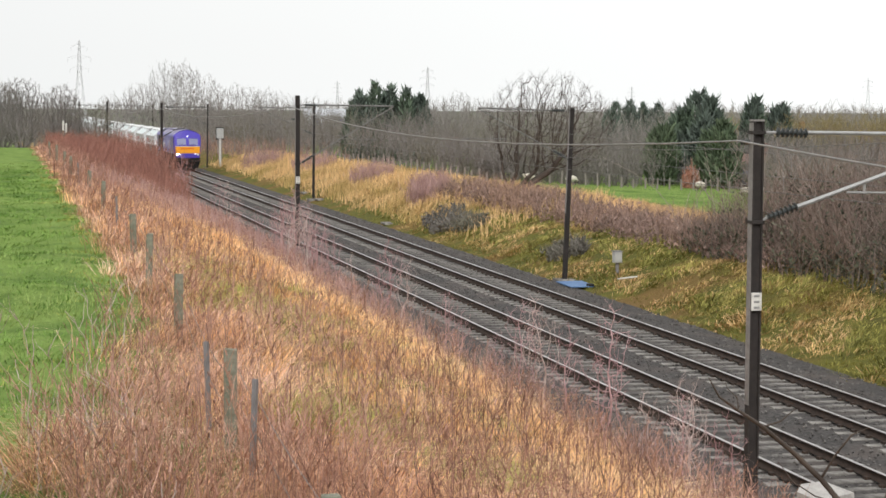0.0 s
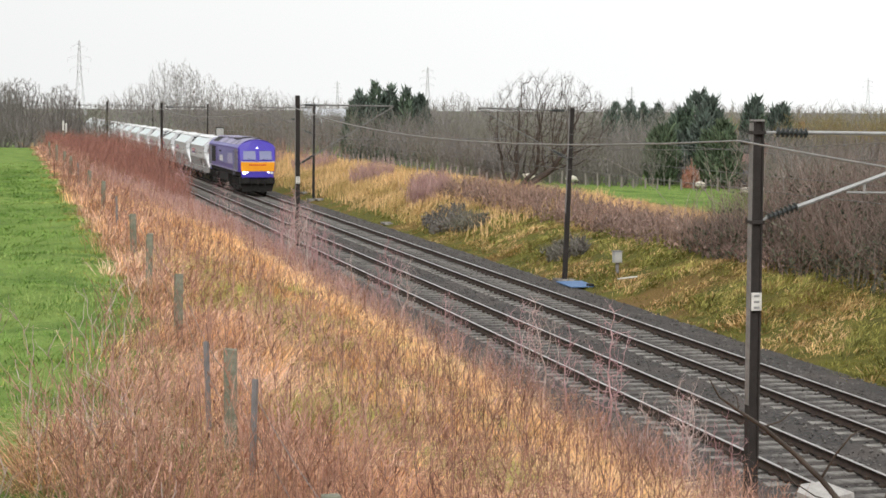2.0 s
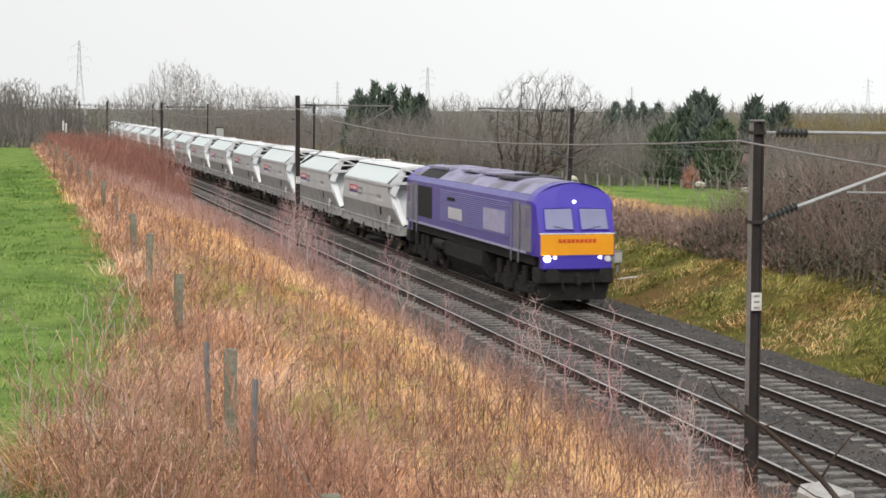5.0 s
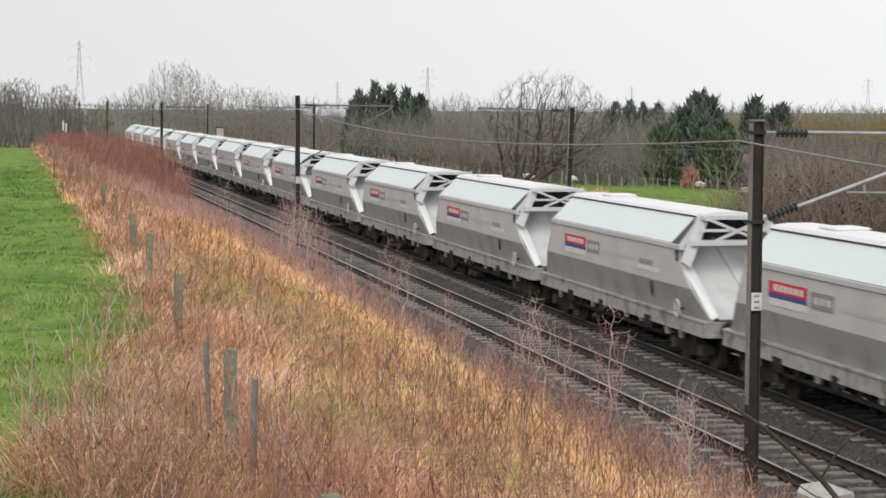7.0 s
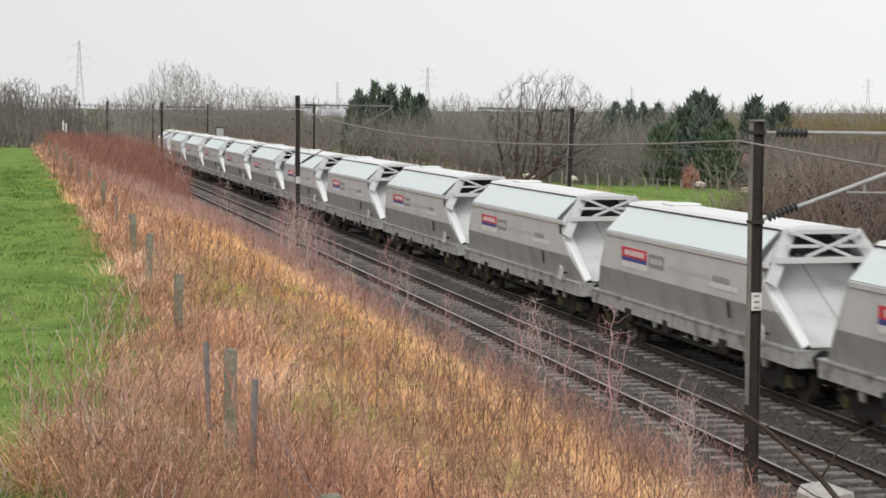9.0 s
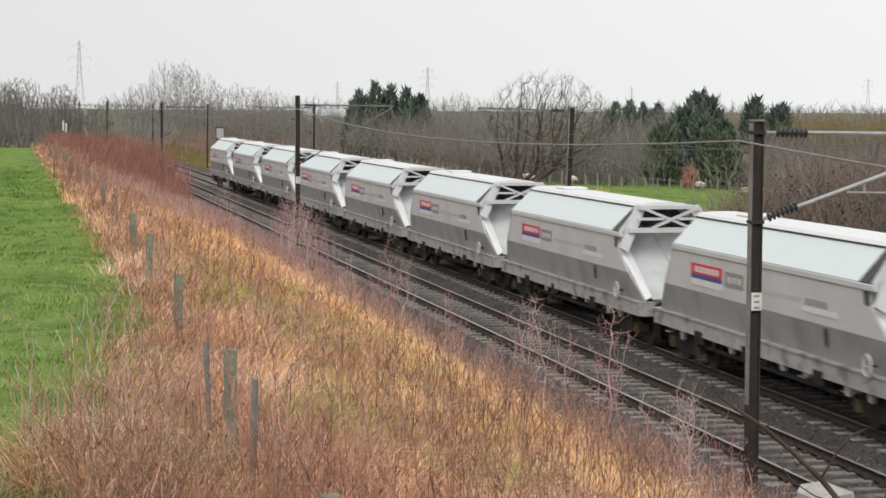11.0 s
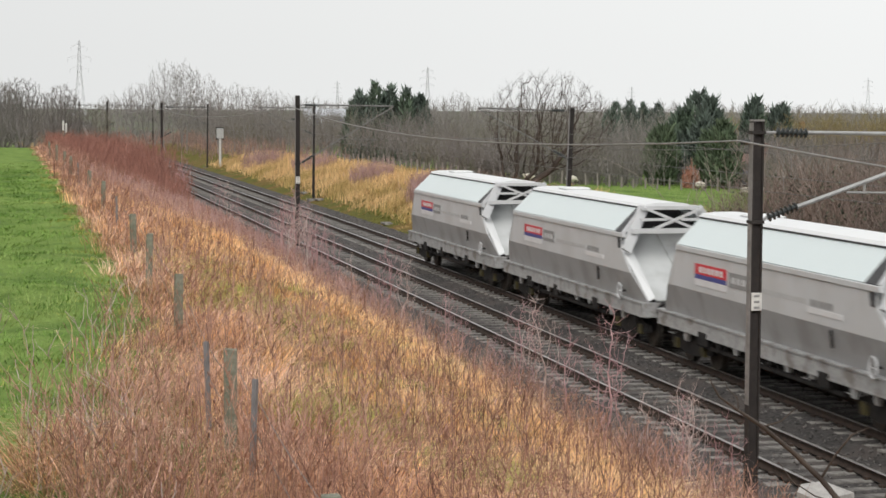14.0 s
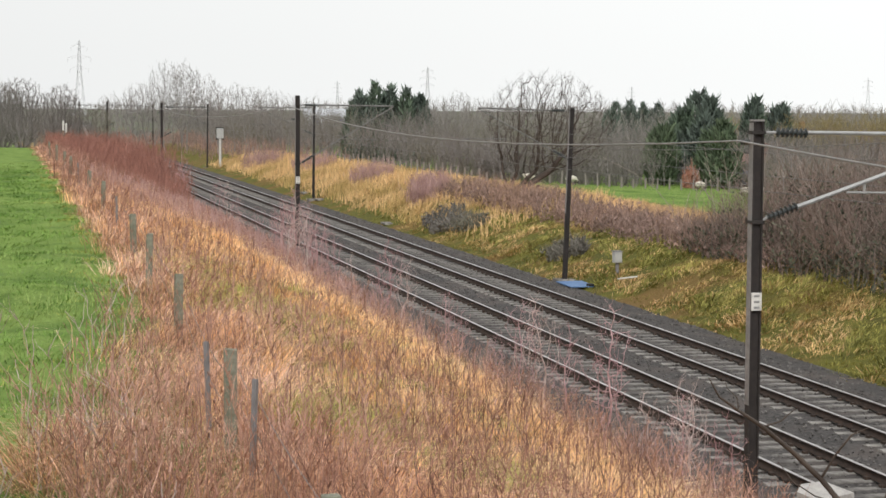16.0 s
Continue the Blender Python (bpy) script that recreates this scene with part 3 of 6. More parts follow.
        for yy, wide in ((-3.1, 0.5), (0.9, 0.35), (3.7, 0.55)):
            part("valve_box", boxed(sx * 1.31 - 0.05, sx * 1.31 + 0.05, yy, yy + wide, 0.66, 0.98, bevel=0.02), M_UNDER, sole, "dark box under the frame")
        bm = bmesh.new()
        rim = [Vector((sx * 1.44, -5.3 + 0.16 * math.cos(0.524 * q), 1.40 + 0.21 * math.sin(0.524 * q))) for q in range(12)]
        for q in range(12):
            rod(bm, rim[q], rim[(q + 1) % 12], 0.03, 5)
        wheel = part("hand_wheel", bm, M_WAGON, w, "pale brake hand wheel")
        part("spindle", rod(bmesh.new(), (sx * 1.2, -5.3, 1.40), (sx * 1.45, -5.3, 1.40), 0.03, 6), M_UNDER, wheel)
        part("spoke", bar(bmesh.new(), (sx * 1.44, -5.45, 1.40), (sx * 1.44, -5.15, 1.40), 0.03, 0.03), M_WAGON, wheel)
        part("hand_lever", bar(bmesh.new(), (sx * 1.45, -3.5, 1.55), (sx * 1.45, -3.4, 1.9), 0.05, 0.05, (1, 0, 0)), M_UNDER, w)
        # panels: the two ends of the side carry marks in the same order
        x = sx * (HX + 0.003)
        o = 0.012 * sx
        lo = part("logo_panel", boxed(min(x, x + o), max(x, x + o), 2.3, 4.3, 2.37, 2.62), M_RED, side, "red panel with white markings")
        x2 = x + o
        part("logo_mark", lettering(bmesh.new(), x2, 2.5, 4.1, 2.42, 2.56, 6, 0.004 * sx), M_PALE, lo)
        part("logo_stripe", boxed(min(x, x + o), max(x, x + o), 2.3, 4.3, 2.26, 2.367), M_NAVY, lo, "navy stripe")
        part("logo_base", boxed(min(x, x + o), max(x, x + o), 2.3, 4.3, 2.10, 2.257), M_PALE, lo, "white lower panel")
        ow = part("owner_panel", boxed(min(x, x + o), max(x, x + o), 1.0, 2.12, 2.24, 2.58), M_DARKMARK, side, "grey block marking")
        part("owner_mark", lettering(bmesh.new(), x2, 1.12, 2.06, 2.34, 2.48, 3, 0.004 * sx), M_WAGON, ow)
        part("side_text", lettering(bmesh.new(), x, -2.1, 0.8, 2.30, 2.40, 18, 0.005 * sx), M_MIDMARK, side, "grey lettering")
        part("side_text", lettering(bmesh.new(), x, -3.4, -2.3, 2.28, 2.42, 6, 0.005 * sx), M_DARKMARK, side, "dark lettering")
        part("data_panel", boxed(min(x, x + o), max(x, x + o), -3.9, -2.2, 2.14, 2.25), M_PALE, side, "small white data panel")
        # white wing beside the chute
        wing = [(sx * HX, f_top, 2.58), (sx * LX2, f_low - 0.03, 1.29), (sx * 0.98, f_low + 0.1, 1.36), (sx * 1.06, -5.0, 2.62)]
        part("chute_wing", slab(bmesh.new(), wing if sx < 0 else wing[::-1], 0.03), M_CHUTEW, w, "white flared edge of the end chute")
        # end frame leg with its gusset
        bm = bmesh.new()
        bar(bm, (sx * 0.76, -5.2, 3.62), (sx * 1.40, -5.72, 2.5), 0.28, 0.09, (0, 1, 0))
        part("end_leg", bm, M_WAGON, w)
        bm = bmesh.new()
        bar(bm, (sx * 0.7, -4.95, 3.6), (sx * 1.40, -5.45, 2.96), 0.1, 0.08, (0, 1, 0))
        part("corner_post", bm, M_WAGON, w)
    bm = bmesh.new()
    prism(bm, [(-0.70, 3.62), (0.70, 3.62), (0.62, 3.70), (0.3, 3.74), (-0.3, 3.74), (-0.62, 3.70)], "y", -4.98, 6.0)
    part("roof_top", bm, M_CHUTEW, w, "flat white roof top", smooth=False)
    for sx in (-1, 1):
        # dark strip added for the shade line at the roof edge
        part("roof_shade_strip", bar(bmesh.new(), (sx * 0.71, -4.5, 3.61), (sx * 0.71, 5.95, 3.61), 0.05, 0.035), M_SHADE, w, "dark strip for the shade line along the roof edge")
        # dark plate added for the shaded pocket beside the chute
        part("pocket_shade_plate", slab(bmesh.new(), [(sx * 1.43, f_top + (0.0 if sx > 0 else 0.22), 2.55), (sx * 1.43, f_top + (0.22 if sx > 0 else 0.0), 2.55), (sx * 1.43, f_top + (0.3 if sx > 0 else 0.0), 2.83), (sx * 1.43, f_top + (0.0 if sx > 0 else 0.3), 2.83)], 0.008), M_SHADE, w, "dark plate for the shaded pocket at the side's end")
    part("hatch", boxed(-0.4, 0.4, 3.2, 4.1, 3.73, 3.80, bevel=0.03), M_CHUTEW, w)
    # sloping end sheets, and the end wall above, its shade put into the colour
    part("front_chute", slab(bmesh.new(), [(-1.2, -3.75, 3.06), (-1.0, -7.02, 1.3), (1.0, -7.02, 1.3), (1.2, -3.75, 3.06)], 0.04), M_CHUTE, w, "white sloping end sheet")
    part("chute_rib", bar(bmesh.new(), (0.0, -3.9, 3.0), (0.0, -7.0, 1.33), 0.05, 0.07), M_CHUTE, w)
    part("front_wall", slab(bmesh.new(), [(-1.36, -3.9, 2.4), (1.36, -3.9, 2.4), (1.36, -3.9, 2.94), (0.66, -3.9, 3.6), (-0.66, -3.9, 3.6), (-1.36, -3.9, 2.94)], 0.04), M_SHADE, w, "end wall above the chute, darkened for its shade")
    part("rear_sheet", slab(bmesh.new(), [(1.4, 5.6, 2.97), (1.4, 6.2, 1.95), (1.18, 7.0, 1.24), (-1.18, 7.0, 1.24), (-1.4, 6.2, 1.95), (-1.4, 5.6, 2.97)], 0.04), M_WAGON, w)
    part("rear_wall", slab(bmesh.new(), [(1.4, 5.6, 2.97), (-1.4, 5.6, 2.97), (-0.66, 5.9, 3.62), (0.66, 5.9, 3.62)], 0.04), M_ROOF, w)
    # front end gantry: beams and crossed braces
    bm = bmesh.new()
    bar(bm, (-0.85, -5.3, 3.62), (0.85, -5.3, 3.62), 0.12, 0.1)
    for sx in (-1, 1):
        bar(bm, (sx * 0.7, -4.95, 3.64), (sx * 0.8, -5.5, 3.6), 0.1, 0.08)
    part("gantry_top", bm, M_WAGON, w)
    part("gantry_beam", bar(bmesh.new(), (-1.22, -5.6, 3.02), (1.22, -5.6, 3.02), 0.1, 0.13), M_WAGON, w)
    for sx in (-1, 1):
        part("cross_brace", bar(bmesh.new(), (sx * 0.75, -5.5 - 0.02 * sx, 3.6), (-sx * 0.55, -5.58 - 0.02 * sx, 3.08), 0.07, 0.07, (0, 1, 0)), M_WAGON, w)
        part("cross_brace", bar(bmesh.new(), (sx * 0.95, -5.55, 3.32), (sx * 0.2, -5.55, 3.32), 0.07, 0.07), M_WAGON, w)
    # ends of the frame, pockets, hopper doors
    part("headstock", boxed(-1.3, 1.3, -6.98, -6.84, 0.84, 1.24, bevel=0.02), M_FRAME, w)
    part("headstock", boxed(-1.3, 1.3, 7.05, 7.2, 0.86, 1.24, bevel=0.02), M_FRAME, w)
    part("frame_floor", boxed(-1.15, 1.15, -6.86, 7.05, 1.08, 1.17), M_UNDER, w)
    for yy in (-2.1, 0.2, 2.5):
        bm = bmesh.new()
        prism(bm, [(yy - 1.0, 1.1), (yy + 1.0, 1.1), (yy + 0.4, 0.5), (yy - 0.4, 0.5)], "x", -0.85, 0.85)
        part("discharge_pocket", bm, M_UNDER, w)
    part("air_tank", rod(bmesh.new(), (-0.6, 3.95, 0.75), (0.6, 3.95, 0.75), 0.2, 12), M_UNDER, w)
    for yy in (-5.3, 5.3):
        bogie(w, yy, 2, 1.85, M_UNDER, True)
    buffers(w, -6.98, -1)
    buffers(w, 7.2, 1)
    return w


# wagon grey darkened for the shade on the inward slope, plus stain patches
M_LOWER = material("shaded_lower_side_grey", (0.365, 0.37, 0.378), 0.55, second=(0.34, 0.343, 0.348), scale=0.8, third=(0.28, 0.278, 0.275), scale3=0.9)
# near-black that puts the wagon end's shade into gap fills and end wall
M_SHADE = material("end_shade_dark", (0.085, 0.085, 0.088), 0.8, second=(0.055, 0.055, 0.058), scale=2, grain=10)
M_CHUTEW = material("white_roof_paint", (0.70, 0.71, 0.72), 0.45, second=(0.66, 0.67, 0.68), scale=0.7)
M_MIDMARK = material("mid_grey_marking", (0.40, 0.40, 0.40), 0.6, second=(0.45, 0.45, 0.45), scale=4)


# ---- diesel locomotive ----
def locomotive():
    lo = tagged(new("diesel_locomotive"), "violet-blue diesel freight locomotive with orange nose panel and lit headlamp", "locomotive")
    side = [(1.30, 1.62), (1.33, 1.75), (1.33, 3.33), (1.20, 3.52), (0.82, 3.78), (0.42, 3.90), (0.0, 3.94)]
    prof = side + [(-x, z) for x, z in side[-2::-1]]
    bm = prism(bmesh.new(), prof, "y", -8.9, 8.9)
    part("body", bm, M_BLUE, lo)
    # cab ends: lower nose upright, windscreens raked back
    for e in (-1, 1):
        def face_y(z):
            return e * (10.12 if z < 2.35 else 10.12 - 0.42 * min(1, (z - 2.35) / 0.9) - 0.35 * max(0, z - 3.25))
        bm = bmesh.new()
        a = [bm.verts.new((x, e * 8.9, z)) for x, z in prof]
        narrow = [(x * (0.93 if abs(x) > 1 else 1), z) for x, z in prof]
        b = [bm.verts.new((x, e * 9.5, z)) for x, z in prof]
        n = len(prof)
        for i in range(n - 1):
            bm.faces.new((a[i], a[i + 1], b[i + 1], b[i]))
        # front face in rows of height, so that it can rake back
        rows = []
        for z in (1.62, 2.35, 3.22, 3.45, 3.74, 3.88):
            hw = float(np.interp(z, [1.62, 3.32, 3.52, 3.78, 3.90], [1.24, 1.23, 1.10, 0.74, 0.36]))
            rows.append([bm.verts.new((hw * k, face_y(z) + e * -0.08 * abs(k) ** 3, z)) for k in (-1, -0.5, 0, 0.5, 1)])
        tip = bm.verts.new((0, face_y(3.94), 3.94))
        for r0, r1 in zip(rows, rows[1:]):
            for k in range(4):
                bm.faces.new((r0[k], r0[k + 1], r1[k + 1], r1[k]))
        for k in range(4):
            bm.faces.new((rows[-1][k], rows[-1][k + 1], tip))
        right = [rows[0][4], rows[1][4], rows[2][4], rows[3][4], rows[4][4], rows[5][4], tip]
        left = [rows[0][0], rows[1][0], rows[2][0], rows[3][0], rows[4][0], rows[5][0], tip]
        br, bl = b[:7], b[:5:-1]
        for q, p in ((br, right), (bl, left)):
            for i in range(len(q) - 1):
                bm.faces.new((q[i], q[i + 1], p[i + 1], p[i]))
        bmesh.ops.remove_doubles(bm, verts=bm.verts[:], dist=0.0005)
        bmesh.ops.recalc_face_normals(bm, faces=bm.faces[:])
        cab = part("cab", bm, M_DEEPBLUE, lo, "deep blue cab end")
        yo = face_y(1.9)
        ya, yb = sorted((yo + e * 0.005, yo - e * 0.06))
        nose = part("nose_panel", boxed(-1.2, 1.2, ya, yb, 1.66, 2.33, bevel=0.02), M_ORANGE, cab, "bright orange warning panel")
        part("nose_text", nose_text(e, yo), M_ORANGERED, nose)
        part("nose_rim", boxed(-1.23, 1.23, *sorted((yo + e * 0.012, yo - e * 0.05)), 2.33, 2.37), M_PALE, cab)
        part("valance", boxed(-1.15, 1.15, *sorted((yo - e * 0.02, yo - e * 0.4)), 1.2, 1.655, bevel=0.05), M_DEEPBLUE, cab)
        for sx in (-1, 1):
            q = []
            for x, z in ((0.12, 2.47), (1.04, 2.47), (1.02, 3.12), (0.12, 3.14)):
                q.append(Vector((sx * x, face_y(z) + e * (0.045 - 0.06 * (x / 1.2) ** 2), z)))
            if sx * e > 0:
                q = q[::-1]
            part("windscreen", slab(bmesh.new(), q, 0.01), M_GLASS, cab, "windscreen with a pale reflection put into its colour")
            bm = bmesh.new()
            for u, v in zip(q, q[1:] + q[:1]):
                bar(bm, u, v, 0.035, 0.03, (0, 1, 0.2))
            part("windscreen_frame", bm, M_DEEPBLUE, cab)
            part("wiper", bar(bmesh.new(), (sx * 0.3, face_y(2.5) + e * 0.06, 2.48), (sx * 0.75, face_y(2.6) + e * 0.06, 2.58), 0.015, 0.015, (0, 1, 0)), M_BLACK, cab)
            lamp = M_LIGHT if (e < 0 and sx < 0) else M_PALE
            part("headlamp", rod(bmesh.new(), (sx * 0.99, yo, 1.56), (sx * 0.99, yo + e * 0.03, 1.56), 0.1, 16), lamp, cab, "round headlamp")
            part("marker_lamp", rod(bmesh.new(), (sx * 0.74, yo, 1.60), (sx * 0.74, yo + e * 0.03, 1.60), 0.05, 12), M_MARKER if e < 0 else M_RED, cab, "small marker lamp")
            # side window, door and handrails
            x = sx * 1.334
            xa, xb = sorted((x, x + sx * 0.012))
            part("cab_side_window", boxed(xa, xb, *sorted((e * 9.35, e * 8.75)), 2.45, 3.1, bevel=0.004), M_GLASS, cab, "cab side window")
            part("cab_panel", boxed(xa - sx * 0.004, xb - sx * 0.004, *sorted((e * 9.45, e * 8.2)), 1.72, 3.2), M_GREYDOOR, cab, "grey cab side")
            part("cab_door", boxed(xa, xb, *sorted((e * 8.1, e * 7.35)), 1.7, 3.25, bevel=0.004), M_GREYDOOR, lo, "grey cab door")
            bm = bmesh.new()
            for yy in (8.17, 7.28):
                rod(bm, (sx * 1.40, e * yy, 1.3), (sx * 1.40, e * yy, 3.15), 0.022, 6)
            part("handrail", bm, M_GREYDOOR, lo, "grey door handrails")
        bm = rod(bmesh.new(), (0, face_y(3.34) - e * 0.05, 3.33), (0, face_y(3.34) + e * 0.05, 3.33), 0.05, 12)
        part("top_lamp", bm, M_MARKER if e < 0 else M_PALE, cab, "lamp above the windscreens")
        bm = boxed(-1.25, 1.25, *sorted((e * 9.3, e * 9.95)), 0.75, 1.25, bevel=0.04)
        prism(bm, [(-1.2, 0.75), (1.2, 0.75), (1.05, 0.22), (-1.05, 0.22)], "y", e * 9.55, e * 9.75)
        part("buffer_beam", bm, M_UNDER, lo)
        buffers(lo, e * 9.95, e)
        for k in range(3):
            part("brake_hose", rod(bmesh.new(), (-0.5 + k * 0.5, e * 10.0, 1.1), (-0.45 + k * 0.5, e * 10.15, 0.55), 0.03, 6), M_BLACK, lo)
    # roof: lighter and sooty, with grilles, fans and the exhaust
    bm = bmesh.new()
    top = [(1.2, 3.535), (0.82, 3.795), (0.42, 3.915), (0.0, 3.955), (-0.42, 3.915), (-0.82, 3.795), (-1.2, 3.535)]
    prism(bm, top + [(x * 0.98, z - 0.03) for x, z in top[::-1]], "y", -8.8, 8.9)
    part("roof", bm, M_LROOF, lo, "sooty lilac-grey roof")
    for y0, y1 in ((4.2, 7.6),):
        part("roof_grille", boxed(-0.8, 0.8, y0, y1, 3.85, 3.97, bevel=0.02), M_LROOF, lo)
        for sx in (-1, 1):
            q = [(sx * 1.19, y0, 3.57), (sx * 1.19, y1, 3.57), (sx * 0.8, y1, 3.835), (sx * 0.8, y0, 3.835)]
            part("roof_grille", slab(bmesh.new(), q if sx > 0 else q[::-1], 0.02), M_BLACK, lo, "black roof radiator grille")
    for yy in (1.4, -1.6):
        part("roof_hatch", boxed(-0.72, 0.72, yy - 1.1, yy + 1.1, 3.9, 3.99, bevel=0.02), M_LROOF, lo)
    part("exhaust", boxed(-0.3, 0.3, -4.7, -3.6, 3.9, 4.03, bevel=0.03), M_BLACK, lo)
    part("roof_grille", boxed(-0.85, 0.85, -5.6, -3.2, 3.86, 3.965, bevel=0.02), M_SOOT, lo, "sooty exhaust surround")
    # body sides
    for sx in (-1, 1):
        x = sx * 1.333
        def plate(name, y0, y1, z0, z1, mat, label="", d=0.012, parent=lo):
            return part(name, boxed(*sorted((x, x + sx * d)), y0, y1, z0, z1), mat, parent, label)
        plate("radiator_grille", 4.8, 7.3, 1.95, 3.18, M_BLACK, "black radiator side grille", 0.014)
        bm = bmesh.new()
        for k in range(17):
            z = 2.02 + k * 0.07
            prism(bm, [(x, z), (x + sx * 0.022, z + 0.014), (x, z + 0.04)], "y", -6.9, 3.3)
        part("side_rib", bm, M_BLUE, lo, "pressed horizontal body ribs")
        plate("sill_band", -8.9, 8.9, 1.64, 1.72, M_SILL, "pale lilac sill band", 0.02)
        lg = plate("body_panel", -6.3, -3.4, 2.1, 2.85, M_SILL, "large pale company panel", 0.026)
        pl = plate("name_plate", 1.0, 2.1, 2.82, 2.95, M_BLACK, "small dark nameplate", 0.03)
        bm = bmesh.new()
        for k in range(5):
            y0 = 0.55 - 0.44 * k + 1.0
            box(bm, *sorted((x + sx * 0.02, x + sx * 0.03)), y0, y0 + 0.12, 2.16, 2.58)
            box(bm, *sorted((x + sx * 0.02, x + sx * 0.03)), y0 + 0.17, y0 + 0.34, 2.16, 2.58)
        part("side_marking", bm, M_PALE, lo, "large white markings on the body side")
    # underframe
    part("underframe", boxed(-1.2, 1.2, -9.4, 9.4, 1.3, 1.64), M_UNDER, lo)
    bm = bmesh.new()
    prism(bm, [(-1.28, 1.28), (-1.3, 0.75), (-1.0, 0.35), (1.0, 0.35), (1.3, 0.75), (1.28, 1.28)], "y", -3.0, 2.6)
    part("fuel_tank", bm, M_UNDER, lo)
    bm = bmesh.new()
    for sx in (-1, 1):
        rod(bm, (sx * 1.2, 2.8, 1.05), (sx * 1.2, 4.4, 1.05), 0.19, 12)
    part("air_tank", bm, M_UNDER, lo)
    for yy in (-6.6, 6.6):
        b = bogie(lo, yy, 3, 2.0, M_UNDER)
        for sx in (-1, 1):
            for k in (-1.6, -0.4, 0.4, 1.6):
                part("spring", rod(bmesh.new(), (sx * 1.15, yy + k, 0.7), (sx * 1.15, yy + k, 1.2), 0.11, 8), M_UNDER, b)
    return lo


M_SOOT = material("sooty_roof_metal", (0.12, 0.11, 0.14), 0.8, second=(0.05, 0.048, 0.055), scale=2, grain=9)


def nose_text(e, yo):
    bm = bmesh.new()
    for k in range(9):
        x0 = -0.62 + k * 0.14
        box(bm, x0, x0 + 0.1, *sorted((yo + e * 0.006, yo + e * 0.014)), 2.06, 2.18)
    return bm


M_SILL = material("pale_lilac_paint", (0.42, 0.41, 0.58), 0.5, second=(0.34, 0.33, 0.50), scale=3)
LOCO = locomotive()
WAGONS = [hopper_wagon()]
for k in range(14):
    WAGONS.append(copy_thing(WAGONS[0], pose(0, 0, 0)))


# ---- growing things: stems, blades and branches ----
M_STRAW = material("straw_grass", (0.88, 0.54, 0.255), 0.9, second=(0.80, 0.45, 0.195), scale=1.1, third=(0.95, 0.70, 0.43), scale3=0.8,
                   island=0.42, coords="World", spec=0.15)
M_BROWNGRASS = material("brown_dead_grass", (0.70, 0.41, 0.26), 0.9, second=(0.44, 0.235, 0.16), scale=1.0, third=(0.82, 0.56, 0.43), scale3=0.7, island=0.5, coords="World", spec=0.15)
M_GREENTUFT = material("green_grass_tuft", (0.30, 0.35, 0.08), 0.9, second=(0.44, 0.41, 0.12), scale=1.2, island=0.3, coords="World", spec=0.15)
M_DEADSTALK = material("dead_weed_stalks", (0.34, 0.18, 0.125), 0.9, second=(0.19, 0.10, 0.075), scale=0.8, third=(0.47, 0.29, 0.23), scale3=0.45, island=0.4, coords="World", spec=0.15)
M_STALK = material("dark_brown_stalk", (0.17, 0.095, 0.075), 0.9, second=(0.11, 0.062, 0.05), scale=2.0, island=0.3, coords="World", spec=0.15)
M_PINKTWIG = material("pinkish_bare_twigs", (0.46, 0.31, 0.29), 0.8, second=(0.33, 0.20, 0.185), scale=1.5, island=0.3, coords="World", spec=0.2)
M_PALETWIG = material("silvery_sapling_bark", (0.56, 0.46, 0.43), 0.8, second=(0.38, 0.28, 0.26), scale=2.5, coords="World", spec=0.2)
M_ROSETWIG = material("rosy_sapling_bark", (0.50, 0.33, 0.335), 0.8, second=(0.34, 0.19, 0.20), scale=2.0, coords="World", spec=0.2)
M_REDTWIG = material("red_brown_twigs", (0.33, 0.16, 0.125), 0.85, second=(0.21, 0.105, 0.085), scale=0.6, island=0.35, coords="World", spec=0.15)
M_SCRUB = material("grey_brown_scrub_twigs", (0.31, 0.215, 0.185), 0.9, second=(0.21, 0.15, 0.13), scale=0.5, third=(0.32, 0.21, 0.16), scale3=0.16, island=0.4, coords="World", spec=0.15)
M_DARKSCRUB = material("dark_scrub_twigs", (0.20, 0.155, 0.135), 0.9, second=(0.13, 0.10, 0.09), scale=0.5, third=(0.23, 0.165, 0.135), scale3=0.2, island=0.4, coords="World", spec=0.15)
M_CANE = material("pale_canes", (0.36, 0.30, 0.26), 0.85, second=(0.25, 0.205, 0.18), scale=1.5, coords="World", spec=0.15)
M_COPPER = material("copper_brown_leaves", (0.40, 0.20, 0.14), 0.9, second=(0.30, 0.15, 0.11), scale=1.0, island=0.3, coords="World", spec=0.1)
M_DULLBRICK = material("dull_old_brick", (0.25, 0.165, 0.14), 0.95, second=(0.19, 0.125, 0.105), scale=2, grain=20)
M_HEDGE = material("dull_hedge_twigs", (0.215, 0.197, 0.187), 0.95, second=(0.15, 0.138, 0.131), scale=0.2, third=(0.17, 0.16, 0.12), scale3=0.05, island=0.15, coords="World", spec=0.1)
M_BARK = material("grey_brown_bark", (0.105, 0.085, 0.072), 0.95, second=(0.065, 0.052, 0.045), scale=3, coords="World", spec=0.15)
# distance haze put into the bark colour of far trees and hedges
M_HAZEBARK = material("haze_paled_bark", (0.27, 0.25, 0.235), 0.95, second=(0.20, 0.185, 0.175), scale=0.6, coords="World", spec=0.1)
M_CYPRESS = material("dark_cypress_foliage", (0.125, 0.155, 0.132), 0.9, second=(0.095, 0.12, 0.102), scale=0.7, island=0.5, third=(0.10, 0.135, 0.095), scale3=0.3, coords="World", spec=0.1)
